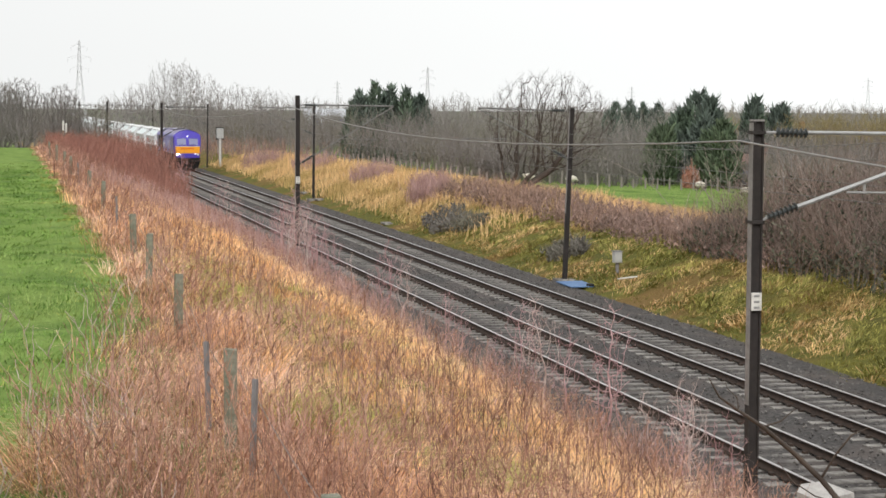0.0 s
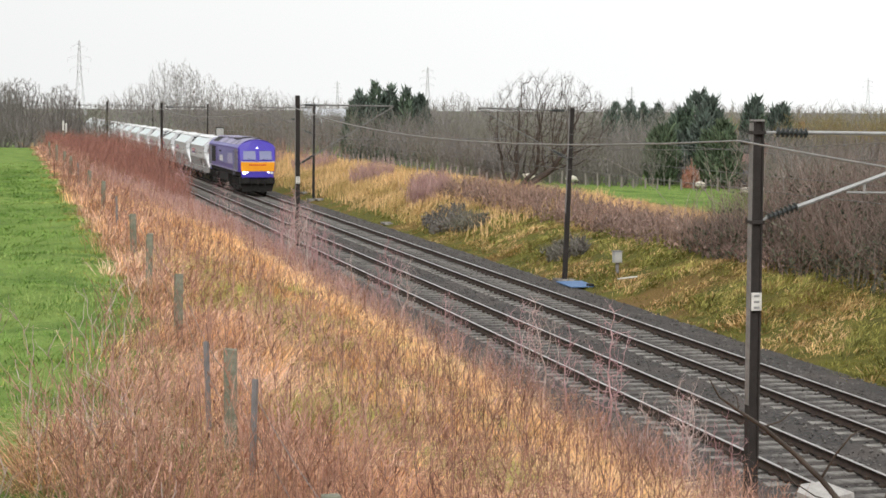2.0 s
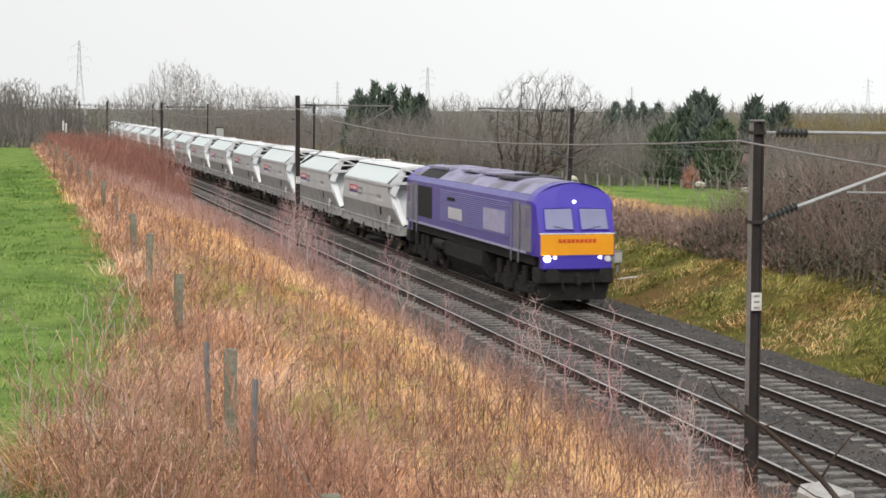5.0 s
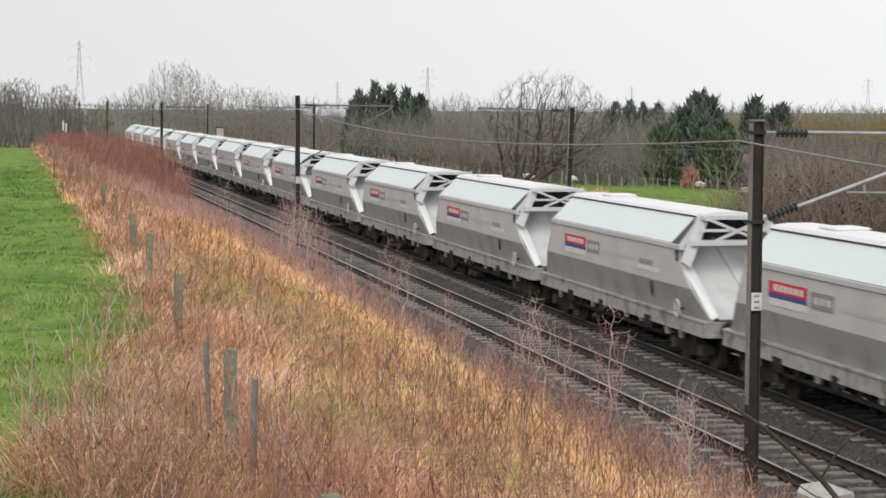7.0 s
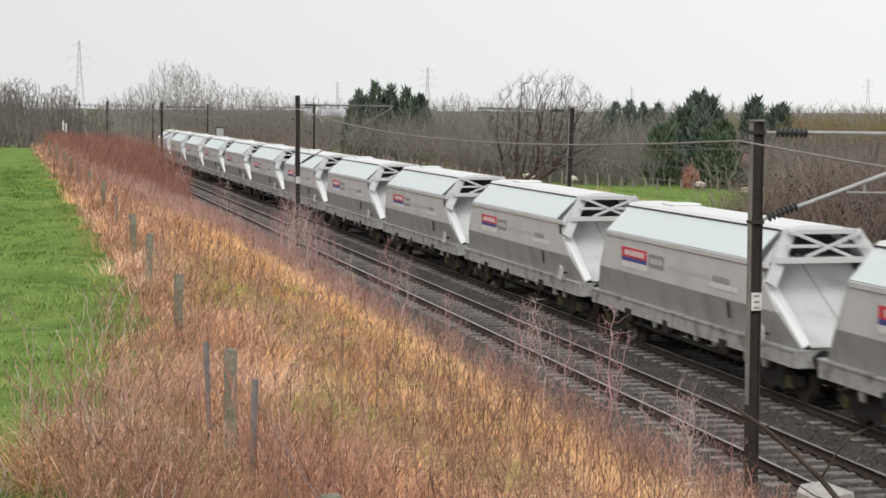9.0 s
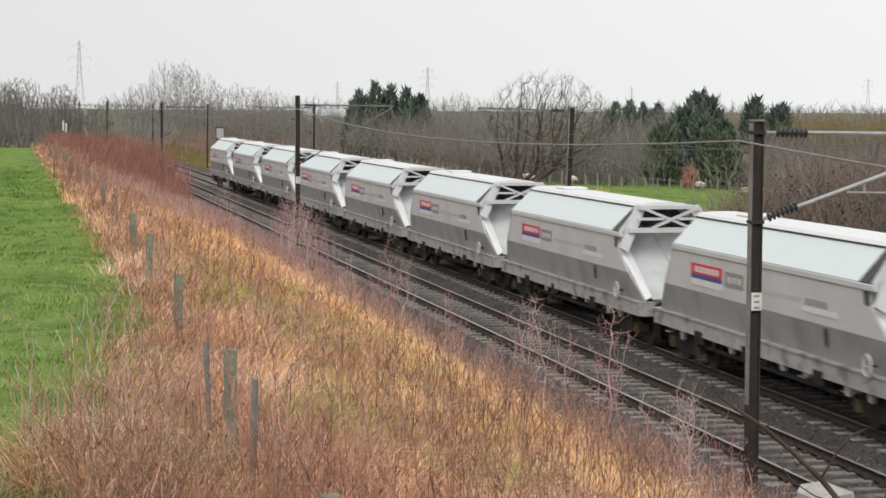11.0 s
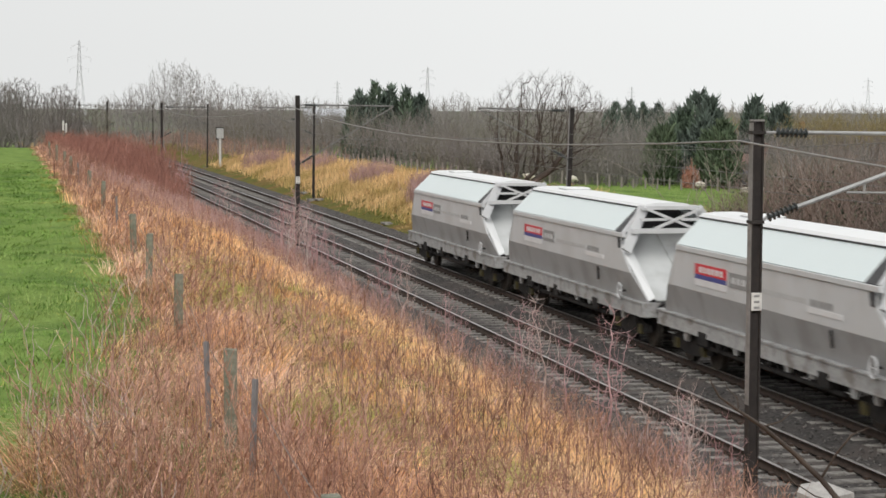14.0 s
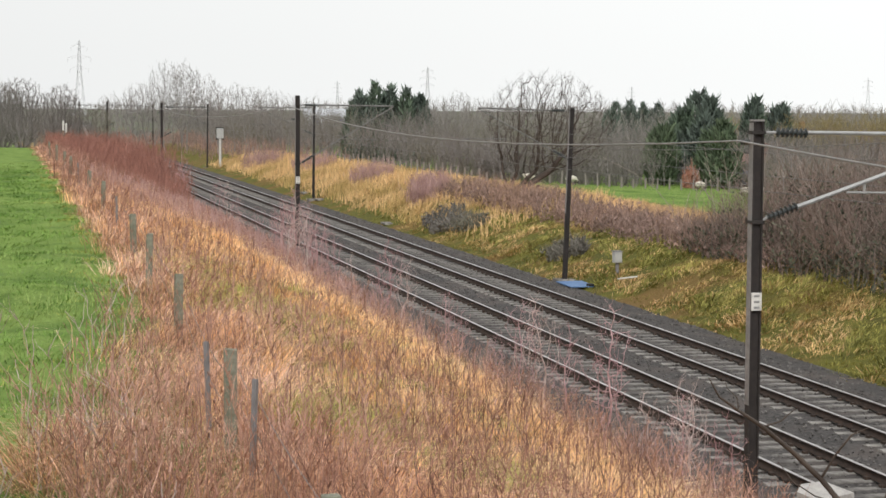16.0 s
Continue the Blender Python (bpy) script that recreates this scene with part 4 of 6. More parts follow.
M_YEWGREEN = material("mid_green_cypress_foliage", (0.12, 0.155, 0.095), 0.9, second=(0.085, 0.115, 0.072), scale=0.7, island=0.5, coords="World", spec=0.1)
# greyer green, with distance haze put into the foliage colour
M_FARGREEN = material("haze_paled_conifers", (0.13, 0.16, 0.14), 1.0, second=(0.10, 0.125, 0.11), scale=0.5, island=0.4, coords="World", spec=0.05)
M_GOLDTWIG = material("yellow_brown_willow_twigs", (0.27, 0.22, 0.10), 0.9, second=(0.18, 0.14, 0.07), scale=0.4, island=0.3, coords="World", spec=0.1)
M_TURF = material("short_green_grass", (0.235, 0.365, 0.09), 0.9, second=(0.155, 0.26, 0.062), scale=0.5, third=(0.31, 0.39, 0.13), scale3=0.2, island=0.35, coords="World", spec=0.15)
M_LUSH = material("dark_lush_grass", (0.18, 0.30, 0.07), 0.9, second=(0.14, 0.245, 0.055), scale=0.8, island=0.35, coords="World", spec=0.15)
M_TUSSOCK = material("olive_tussock_grass", (0.33, 0.30, 0.085), 0.9, second=(0.19, 0.19, 0.055), scale=0.7, third=(0.46, 0.33, 0.13), scale3=0.22, edge3=(0.54, 0.66), island=0.4,
                     coords="World", spec=0.15)
M_GOLDGRASS = material("golden_dead_grass", (0.74, 0.50, 0.265), 0.9, second=(0.58, 0.39, 0.185), scale=0.5, third=(0.42, 0.30, 0.12), scale3=0.2, island=0.3, coords="World", spec=0.15)
M_IVY = material("dark_bramble_leaves", (0.11, 0.115, 0.075), 0.8, second=(0.08, 0.082, 0.062), scale=0.6, island=0.5, coords="World", spec=0.2)


def ribbons(P, W, side):
    """Flat tapering blades along the polylines P (n, k, 3), W wide (n, k)."""
    n, k, _ = P.shape
    off = side[:, None, :] * W[..., None] * 0.5
    v = np.stack([P - off, P + off], 2).reshape(-1, 3)
    a = (np.arange(n)[:, None] * k + np.arange(k - 1)[None]).ravel() * 2
    return v, np.stack([a, a + 1, a + 3, a + 2], -1)


def tubes(P, R, sides=3):
    """Round tapering twigs along the polylines P, of radius R (n, k)."""
    n, k, _ = P.shape
    d = np.gradient(P, axis=1)
    d /= np.linalg.norm(d, axis=2, keepdims=True) + 1e-9
    ref = np.where(np.abs(d[..., 2:3]) > 0.8, np.array([1.0, 0, 0]), np.array([0, 0, 1.0]))
    u = np.cross(d, ref)
    u /= np.linalg.norm(u, axis=2, keepdims=True) + 1e-9
    w = np.cross(d, u)
    ang = np.arange(sides) * 2 * np.pi / sides
    ring = u[:, :, None] * np.cos(ang)[:, None] + w[:, :, None] * np.sin(ang)[:, None]
    v = (P[:, :, None] + ring * R[..., None, None]).reshape(-1, 3)
    i, j, q = np.meshgrid(np.arange(n), np.arange(k - 1), np.arange(sides), indexing="ij")
    a = ((i * k + j) * sides + q).ravel()
    b = ((i * k + j) * sides + (q + 1) % sides).ravel()
    return v, np.stack([a, b, b + sides, a + sides], -1)


def joined(pieces):
    vs, fs, o = [], [], 0
    for v, f in pieces:
        vs.append(v)
        fs.append(f + o)
        o += len(v)
    return np.concatenate(vs), np.concatenate(fs)


def flat_dirs(rng, n):
    a = rng.uniform(0, 2 * np.pi, n)
    return np.stack([np.cos(a), np.sin(a), np.zeros(n)], -1)


def stems(rng, base, h, lean, k=4, bend=1.7, wind=(0.0, 0.0)):
    """Curved upright stems from base, h high."""
    n = len(base)
    out = flat_dirs(rng, n) * lean[:, None]
    out[:, 0] += wind[0]
    out[:, 1] += wind[1]
    t = np.linspace(0, 1, k)
    P = base[:, None] + out[:, None] * (t ** bend)[None, :, None] * h[:, None, None]
    P[:, :, 2] += t[None] * h[:, None] * (1 - 0.25 * np.minimum(1, lean[:, None]) * t[None])
    return P


def side_twigs(rng, P, count, length, rise=0.7, spread=0.7, k=3, t0=0.35):
    """count twigs off each stem."""
    n, kk, _ = P.shape
    idx = np.repeat(np.arange(n), count)
    t = rng.uniform(t0, 1.0, len(idx)) * (kk - 1)
    i = np.minimum(t.astype(int), kk - 2)
    f = (t - i)[:, None]
    start = P[idx, i] * (1 - f) + P[idx, i + 1] * f
    d = P[idx, i + 1] - P[idx, i]
    d /= np.linalg.norm(d, axis=1, keepdims=True) + 1e-9
    w = d * rise + flat_dirs(rng, len(idx)) * spread + np.array([0, 0, 0.25])
    w /= np.linalg.norm(w, axis=1, keepdims=True)
    ln = length * rng.uniform(0.5, 1.2, len(idx))
    tt = np.linspace(0, 1, k)
    Q = start[:, None] + w[:, None] * tt[None, :, None] * ln[:, None, None]
    Q[:, :, 2] += (tt ** 2)[None] * ln[:, None] * 0.15
    Q[:, 1:-1] += rng.normal(0, 0.05, Q[:, 1:-1].shape) * ln[:, None, None]
    return Q


def taper(n, k, w, tip=0.25):
    return np.broadcast_to(np.linspace(1, tip, k), (n, k)) * np.asarray(w).reshape(-1, 1)


def on_ground(s, lat):
    x, y, _ = line(s, lat)
    return np.stack([x, y, ground_z(s, lat)], -1)


def scatter(rng, n, s0, s1, l0, l1, near=1.0):
    """Points on the ground; near above 1 crowds them towards s0."""
    return s0 + (s1 - s0) * rng.random(n) ** near, rng.uniform(l0, l1, n)


def patch(s, lat, size, seed):
    """A soft random field from 0 to 1 over the plan."""
    a = np.sin(s / size + seed) + np.sin(lat / size * 1.7 + 2.1 * seed) + np.sin((s + lat) / size * 0.63 + 0.7 * seed) + np.sin((s - 1.3 * lat) / size * 1.9 + seed * 3)
    return np.clip(0.5 + a / 5, 0, 1)


def stuff(name, pieces, mat, words, cat):
    v, f = joined(pieces)
    return tagged(new(name, mesh_of(name, v, f, mat)), words, cat, kind="stuff")


def grass(name, rng, s, lat, h, w, mat, words, lean=0.5, k=3, cat="grass"):
    n = len(s)
    P = stems(rng, on_ground(s, lat) - np.array([0, 0, 0.03]), h, np.abs(rng.normal(0, lean, n)), k, wind=(0.12, -0.05))
    return stuff(name, [ribbons(P, taper(n, k, w, 0.15), flat_dirs(rng, n))], mat, words, cat)


# ---- the near bank ----
def tufts(name, rng, cs, cl, per, spread, h, w, mat, words, lean=0.75, sweep=0.0):
    """Grass in tussocks: blades that fan out from each middle, and lie over together where the wind has combed them."""
    n = len(cs) * per
    a = rng.uniform(0, 2 * np.pi, n)
    r = np.abs(rng.normal(0, 1, n)) * spread
    s, lat = np.repeat(cs, per) + np.cos(a) * r, np.repeat(cl, per) + np.sin(a) * r
    hh = np.repeat(h, per) * rng.uniform(0.45, 1.15, n)
    base = on_ground(s, lat) - np.array([0, 0, 0.03])
    mid = np.repeat(on_ground(cs, cl), per, axis=0)
    out = base - mid
    out[:, 2] = 0
    out = out / (np.linalg.norm(out, axis=1, keepdims=True) + 0.03) * np.abs(rng.normal(lean, 0.3, n))[:, None] + rng.normal(0, 0.15, (n, 3)) * np.array([1, 1, 0])
    comb = -0.5 + 3.0 * (patch(cs, cl, 1.4, 5.0) - 0.5) + rng.normal(0, 0.35, len(cs))
    lay = sweep * rng.uniform(0.5, 1.4, len(cs))
    out += np.repeat(np.stack([np.cos(comb) * lay, np.sin(comb) * lay, 0 * lay], -1), per, axis=0) + np.array([0.12, -0.1, 0])
    t = np.array([0, 0.5, 1.0])
    P = base[:, None] + out[:, None] * (t ** 1.7)[None, :, None] * hh[:, None, None]
    P[:, :, 2] += (t - 0.58 * t ** 2)[None] * hh[:, None]
    return stuff(name, [ribbons(P, taper(n, 3, np.repeat(w, per), 0.2), flat_dirs(rng, n))], mat, words, "grass")


def verge(s):
    """How far the rough grass reaches into the field."""
    return -13.45 - 2.0 * np.clip((-15 - s) / 11, 0, 1) - 0.22 * np.sin(s * 0.9) - 0.18 * np.sin(s * 2.3 + 1)


def near_bank():
    rng = np.random.default_rng(21)
    s, lat = scatter(rng, 17000, -34, 118, -16.4, -4.7, 1.75)
    keep = (lat > verge(s)) & (rng.random(len(s)) < np.where(lat > -5.5, 0.5, 1))
    s, lat = s[keep], lat[keep]
    d = np.hypot(s + 47, lat + 13)
    fence_side = np.clip((-11.4 - lat) / 1.5, 0, 1)
    up_line = np.clip((s - 27) / 22, 0, 1)
    gold = (1.0 - 0.85 * fence_side) * (1 - 0.8 * up_line) * np.clip(0.5 + 1.2 * patch(s, lat, 1.6, 1.0), 0, 1) * np.clip(0.45 + (s + 32) / 16, 0.4, 1)
    is_gold = rng.random(len(s)) < gold
    green = (patch(s, lat, 1.0, 7.0) > 0.57) & (lat < -8.2) & (lat > -13.0) & (s < 4) & (s > -26)
    green |= (((s + 8) / 7) ** 2 + ((lat + 11.2) / 1.5) ** 2 < 1) & (patch(s, lat, 0.7, 7.0) > 0.45)
    h = rng.uniform(0.36, 0.7, len(s)) * (0.55 + 0.9 * patch(s, lat, 0.6, 3.0)) * np.where(lat > -5.8, 0.65, 1) * np.where((lat < -12.2) & (s < 30), 1.75, 1)
    w = 0.0032 + 0.00023 * d
    for m, mat, name, words, k in ((is_gold & ~green, M_STRAW, "straw_grass", "long golden straw-coloured dead grass tussocks on the railway bank", 1.0),
                                   (~is_gold & ~green, M_BROWNGRASS, "brown_grass", "rough brown dead grass on the railway bank", 1.0),
                                   (green, M_GREENTUFT, "green_tufts", "patches of fresh green grass among dead straw", 0.75)):
        tufts(name, rng, s[m], lat[m], 16, 0.17, h[m] * k, w[m] * 1.12, mat, words, 0.95, 0.75)
    # dead stalks with side shoots: thick by the fence and in the foreground
    s, lat = scatter(rng, 26000, -33, 100, -16.4, -4.8, 1.9)
    zone = np.where(lat < -11.2, 0.9, np.where(s < -14, 0.5, 0.15)) * (0.15 + 0.85 * patch(s, lat, 1.3, 4.0)) * (lat > verge(s) + 0.1)
    keep = rng.random(len(s)) < zone
    s, lat = s[keep], lat[keep]
    n = len(s)
    d = np.hypot(s + 47, lat + 13)
    P = stems(rng, on_ground(s, lat), rng.uniform(0.5, 1.15, n), np.abs(rng.normal(0, 0.28, n)), 4)
    w = 0.0062 + 0.00018 * d
    Q = side_twigs(rng, P, 3, 0.28)
    ww = np.repeat(w, 3)
    C = side_twigs(rng, P, 2, 0.07, t0=0.6)
    stuff("dead_weeds", [ribbons(P, taper(n, 4, w, 0.5), flat_dirs(rng, n)), ribbons(Q, taper(len(Q), 3, ww * 0.7, 0.4), flat_dirs(rng, len(Q))),
                         ribbons(C, taper(len(C), 3, np.repeat(w, 2) * 1.7, 0.6), flat_dirs(rng, len(C)))], M_DEADSTALK,
          "tangled brown dead weed stalks along the fence and bank", "weeds")
    # tall dark stalks standing clear of the grass
    s, lat = scatter(rng, 520, -31, -13, -12.6, -6.4, 1.2)
    keep = rng.random(len(s)) < 0.25 + 0.75 * (patch(s, lat, 1.6, 2.0) > 0.5)
    s, lat = s[keep], lat[keep]
    n = len(s)
    P = stems(rng, on_ground(s, lat), rng.uniform(0.6, 1.15, n), np.abs(rng.normal(0, 0.35, n)), 5)
    Q = side_twigs(rng, P, 5, 0.3)
    stuff("dark_stalks", [ribbons(P, taper(n, 5, np.full(n, 0.010), 0.6), flat_dirs(rng, n)), ribbons(Q, taper(len(Q), 3, np.full(len(Q), 0.007), 0.5), flat_dirs(rng, len(Q)))], M_STALK,
          "tall dark brown dead stalks standing in the straw", "weeds")
    # thin pink shoots along the foot of the bank
    s, lat = scatter(rng, 9500, -25, 100, -7.2, -4.3, 1.25)
    keep = rng.random(len(s)) < 0.15 + 0.85 * patch(s, lat, 2.2, 9.0) * np.clip((lat + 7.4) / 1.8, 0.15, 1)
    keep &= rng.random(len(s)) < np.where(s < 12, 0.4, 1)
    s, lat = s[keep], lat[keep]
    n = len(s)
    d = np.hypot(s + 47, lat + 13)
    P = stems(rng, on_ground(s, lat), rng.uniform(0.35, 1.0, n), np.abs(rng.normal(0, 0.25, n)), 4)
    Q = side_twigs(rng, P, 4, 0.3)
    w = 0.005 + 0.00016 * d
    stuff("pink_shoots", [ribbons(P, taper(n, 4, w, 0.4), flat_dirs(rng, n)), ribbons(Q, taper(len(Q), 3, np.repeat(w, 4) * 0.6, 0.4), flat_dirs(rng, len(Q)))],
          M_PINKTWIG, "thin pinkish bare shoots along the foot of the bank", "shoots")


near_bank()


def field_grass():
    rng = np.random.default_rng(31)
    s, lat = scatter(rng, 60000, -34, 70, -26, -13.4, 1.8)
    keep = (lat < verge(s) + 0.5 * rng.random(len(s))) & (lat > -15 - 0.28 * (s + 46))
    s, lat = s[keep], lat[keep]
    d = np.hypot(s + 47, lat + 13)
    h = rng.uniform(0.05, 0.14, len(s)) * (0.6 + 0.9 * patch(s, lat, 0.9, 2.0) ** 2)
    grass("field_grass", rng, s, lat, h, 0.007 + 0.00034 * d, M_TURF, "short bright green pasture grass of the fields", 0.9)
    # lusher clumps, darker and lighter, with some straw among them
    s, lat = scatter(rng, 9000, -34, 60, -24, -13.3, 1.7)
    keep = (lat < verge(s) + 0.3) & (lat > -15 - 0.28 * (s + 46)) & (rng.random(len(s)) < 0.25 + 0.75 * (patch(s, lat, 0.5, 8.0) > 0.5))
    s, lat = s[keep], lat[keep]
    d = np.hypot(s + 47, lat + 13)
    lush = patch(s, lat, 0.7, 6.0) > 0.5
    near_edge = lat > verge(s) - 1.3 * rng.random(len(s))
    for m, mat, name, words in ((lush & ~near_edge, M_LUSH, "lush_clumps", "dark lush clumps of pasture grass"), (~lush & ~near_edge, M_TURF, "pale_clumps", "bright tufts of pasture grass"),
                                (near_edge, M_GREENTUFT, "verge_clumps", "yellowing tufts of grass at the field's edge")):
        tufts(name, rng, s[m], lat[m], 12, 0.15, rng.uniform(0.12, 0.3, int(m.sum())), (0.006 + 0.0003 * d)[m], mat, words, 0.9, 0.5)
    s, lat = scatter(rng, 15000, 35, 130, 19, 48, 1.0)
    grass("pasture_grass", rng, s, lat, rng.uniform(0.06, 0.14, len(s)), np.full(len(s), 0.05), M_TURF, "short bright green pasture grass beyond the line", 0.7)
    # tall pale stems standing in the field's edge
    s, lat = scatter(rng, 26, -31, -17, -16.4, -14.2, 1.3)
    P = stems(rng, on_ground(s, lat), rng.uniform(0.5, 1.15, len(s)), np.abs(rng.normal(0.35, 0.4, len(s))), 6)
    P[:, 1:] += rng.normal(0, 0.02, P[:, 1:].shape)
    Q = side_twigs(rng, P, 4, 0.32, k=4)
    stuff("pale_weed_stems", [tubes(P, taper(len(P), 6, 0.007, 0.5)), tubes(Q, taper(len(Q), 4, 0.005, 0.4))], M_PALETWIG, "tall pale dead stems at the field's edge", "weeds")


field_grass()


def far_bank():
    rng = np.random.default_rng(41)
    s, lat = scatter(rng, 15000, -8, 100, 5.1, 12.0, 1.2)
    tuss = patch(s, lat, 0.55, 3.0)
    keep = (rng.random(len(s)) < 0.25 + 0.75 * tuss) & (rng.random(len(s)) < np.clip((lat - 5.0) / 0.9, 0, 1))
    keep &= rng.random(len(s)) < np.clip((72 - s) / 24, 0.12, 1)
    s, lat, tuss = s[keep], lat[keep], tuss[keep]
    dry = rng.random(len(s)) < 0.1 + 0.55 * (patch(s, lat, 1.7, 4.0) > 0.62)
    h = rng.uniform(0.22, 0.5, len(s)) * (0.4 + 1.1 * tuss)
    for m, mat, name, words in ((~dry, M_TUSSOCK, "tussock_grass", "yellow-green mossy tussock grass on the far bank"), (dry, M_GOLDGRASS, "dry_tussocks", "dry golden tussocks among the green on the far bank")):
        tufts(name, rng, s[m], lat[m], 10, 0.22, h[m], np.full(int(m.sum()), 0.032), mat, words, 0.9, 0.5)
    s, lat = scatter(rng, 44000, 44, 165, 6.0, 15.5, 1.1)
    keep = rng.random(len(s)) < np.clip((lat - 6.0) / 1.5, 0, 1) * np.clip((s - 42) / 18, 0, 1)
    s, lat = s[keep], lat[keep]
    grass("golden_grass", rng, s, lat, rng.uniform(0.3, 0.85, len(s)) * (0.5 + 0.8 * patch(s, lat, 2.0, 5.0)), np.full(len(s), 0.06), M_GOLDGRASS, "golden dead grass on the low far bank", 0.5)
    s, lat = scatter(rng, 16000, 12, 75, 11.6, 17.5)
    grass("ridge_grass", rng, s, lat, rng.uniform(0.25, 0.7, len(s)) * (0.5 + 0.8 * patch(s, lat, 2.4, 1.5)), np.full(len(s), 0.035), M_GOLDGRASS, "pale dead grass along the top of the far bank", 0.5)


far_bank()


def scrub(name, rng, s, lat, h, twigs, mat, words, w=0.012, twig_len=0.5, leaves=0, leaf_mat=None, lean=0.3):
    n = len(s)
    P = stems(rng, on_ground(s, lat) - np.array([0, 0, 0.05]), h, np.abs(rng.normal(0, lean, n)), 5)
    P[:, 1:] += rng.normal(0, 0.03, P[:, 1:].shape) * h[:, None, None]
    k = 3 if np.mean(w) > 0.04 else 4
    Q = side_twigs(rng, P, twigs, twig_len * float(np.mean(h)) / 2, k=k)
    ww = np.broadcast_to(np.asarray(w, float), (n,))
    stuff(name, [ribbons(P, taper(n, 5, ww, 0.4), flat_dirs(rng, n)), ribbons(Q, taper(len(Q), k, np.repeat(ww, twigs) * 0.6, 0.4), flat_dirs(rng, len(Q)))], mat, words, "scrub")
    if leaves:
        R = side_twigs(rng, P * np.array([1, 1, 1.0]), leaves, 0.16, k=3, t0=0.05)
        R[:, :, 2] = R[:, :, 2] * 0.8 + (on_ground(s, lat)[:, 2].repeat(leaves))[:, None] * 0.2
        stuff(name + "_leaves", [ribbons(R, np.broadcast_to(np.array([0.3, 1.0, 0.2]), (len(R), 3)) * 0.10, flat_dirs(rng, len(R)))], leaf_mat, "dull dark winter leaves among the bare scrub", "leaves")


def all_scrub():
    rng = np.random.default_rng(51)
    # red-brown thicket on the near bank
    s, lat = scatter(rng, 4800, 54, 132, -12.2, -5.0)
    keep = (lat > -12.6 + np.clip((70 - s) / 12, 0, 1) * 5) & (lat < -5.0 - np.clip((66 - s) / 8, 0, 1) * 1.5)
    s, lat = s[keep], lat[keep]
    top = 2.0 + 1.95 * smooth01((s - 56) / 28) + 0.5 * (patch(s, lat, 4, 2) - 0.5)
    h = np.maximum(0.8, top - ground_z(s, lat)) * rng.uniform(0.72, 1.03, len(s))
    scrub("red_thicket", rng, s, lat, h, 6, M_REDTWIG, "dense thicket of red-brown bare twigs on the bank", 0.03, 0.45)
    s, lat = scatter(rng, 2000, 26, 56, -12.0, -5.0)
    scrub("brown_thicket", rng, s, lat, rng.uniform(0.4, 1.0, len(s)), 5, M_PINKTWIG, "low brown and pinkish thicket on the bank", 0.018, 0.6)
    # ridge of the far bank
    s, lat = scatter(rng, 4600, 14, 66, 9.3, 12.3)
    keep = rng.random(len(s)) < 0.35 + 0.65 * patch(s, lat, 2.5, 6)
    s, lat = s[keep], lat[keep]
    scrub("ridge_scrub", rng, s, lat, rng.uniform(0.6, 1.3, len(s)) * np.where(s > 44, 1.1, 0.9), 6, M_SCRUB, "brown bare bramble scrub along the far bank", 0.022, 0.6, 3, M_SCRUB)
    s, lat = scatter(rng, 900, 135, 300, 7.5, 17)
    scrub("lineside_scrub", rng, s, lat, rng.uniform(0.8, 2.2, len(s)), 7, M_SCRUB, "brown bare scrub beside the line up the track", 0.06, 0.6, 4, M_SCRUB)
    s, lat = scatter(rng, 260, -12, 26, 9.6, 16)
    P = stems(rng, on_ground(s, lat), rng.uniform(2.0, 4.4, len(s)), np.abs(rng.normal(0.45, 0.25, len(s))), 6, 2.2)
    stuff("pale_canes", [tubes(P, taper(len(P), 6, 0.016, 0.4)), tubes(side_twigs(rng, P, 3, 0.7, k=4), taper(len(P) * 3, 4, 0.009, 0.5))], M_CANE, "long pale arching canes in the tall scrub", "scrub")
    # tall thicket nearest on the far bank
    s, lat = scatter(rng, 4200, -14, 24, 9.3, 17.0)
    h = rng.uniform(1.8, 4.0, len(s)) * np.clip(0.42 + (lat - 9.0) / 3.5, 0.42, 1.15) * np.clip((27 - s) / 9, 0.5, 1)
    scrub("tall_scrub", rng, s, lat, h, 7, M_DARKSCRUB, "tall tangled grey-brown bare scrub on the far bank", 0.024, 0.6, 7, M_IVY, 0.5)
    # dark low bushes at the bank's foot
    for s0, l0, r in ((52.0, 6.9, 1.0), (55.0, 7.3, 1.1), (31.5, 7.2, 0.8), (49.0, 7.3, 0.8)):
        n = 260
        a, q = rng.uniform(0, 6.28, n), np.sqrt(rng.random(n)) * r
        scrub("dark_bush", rng, s0 + np.cos(a) * q * 1.6, l0 + np.sin(a) * q, rng.uniform(0.3, 0.75, n), 6, M_HEDGE, "low dark leafless bush on the far bank", 0.03, 0.7, 5, M_HEDGE, 0.7)
    # pinkish bushes among the golden grass
    for s0, l0, r in ((90.0, 10.2, 1.6), (66.0, 8.8, 1.2), (118.0, 10.5, 2.0), (70.0, 10.0, 1.2), (140.0, 9.0, 2.0)):
        n = 300
        a, q = rng.uniform(0, 6.28, n), np.sqrt(rng.random(n)) * r
        scrub("pink_bush", rng, s0 + np.cos(a) * q * 1.7, l0 + np.sin(a) * q, rng.uniform(0.8, 1.6, n), 6, M_PINKTWIG, "pinkish bare bush among golden grass", 0.03, 0.5)
    n = 160
    a, q = rng.uniform(0, 6.28, n), np.sqrt(rng.random(n)) * 0.7
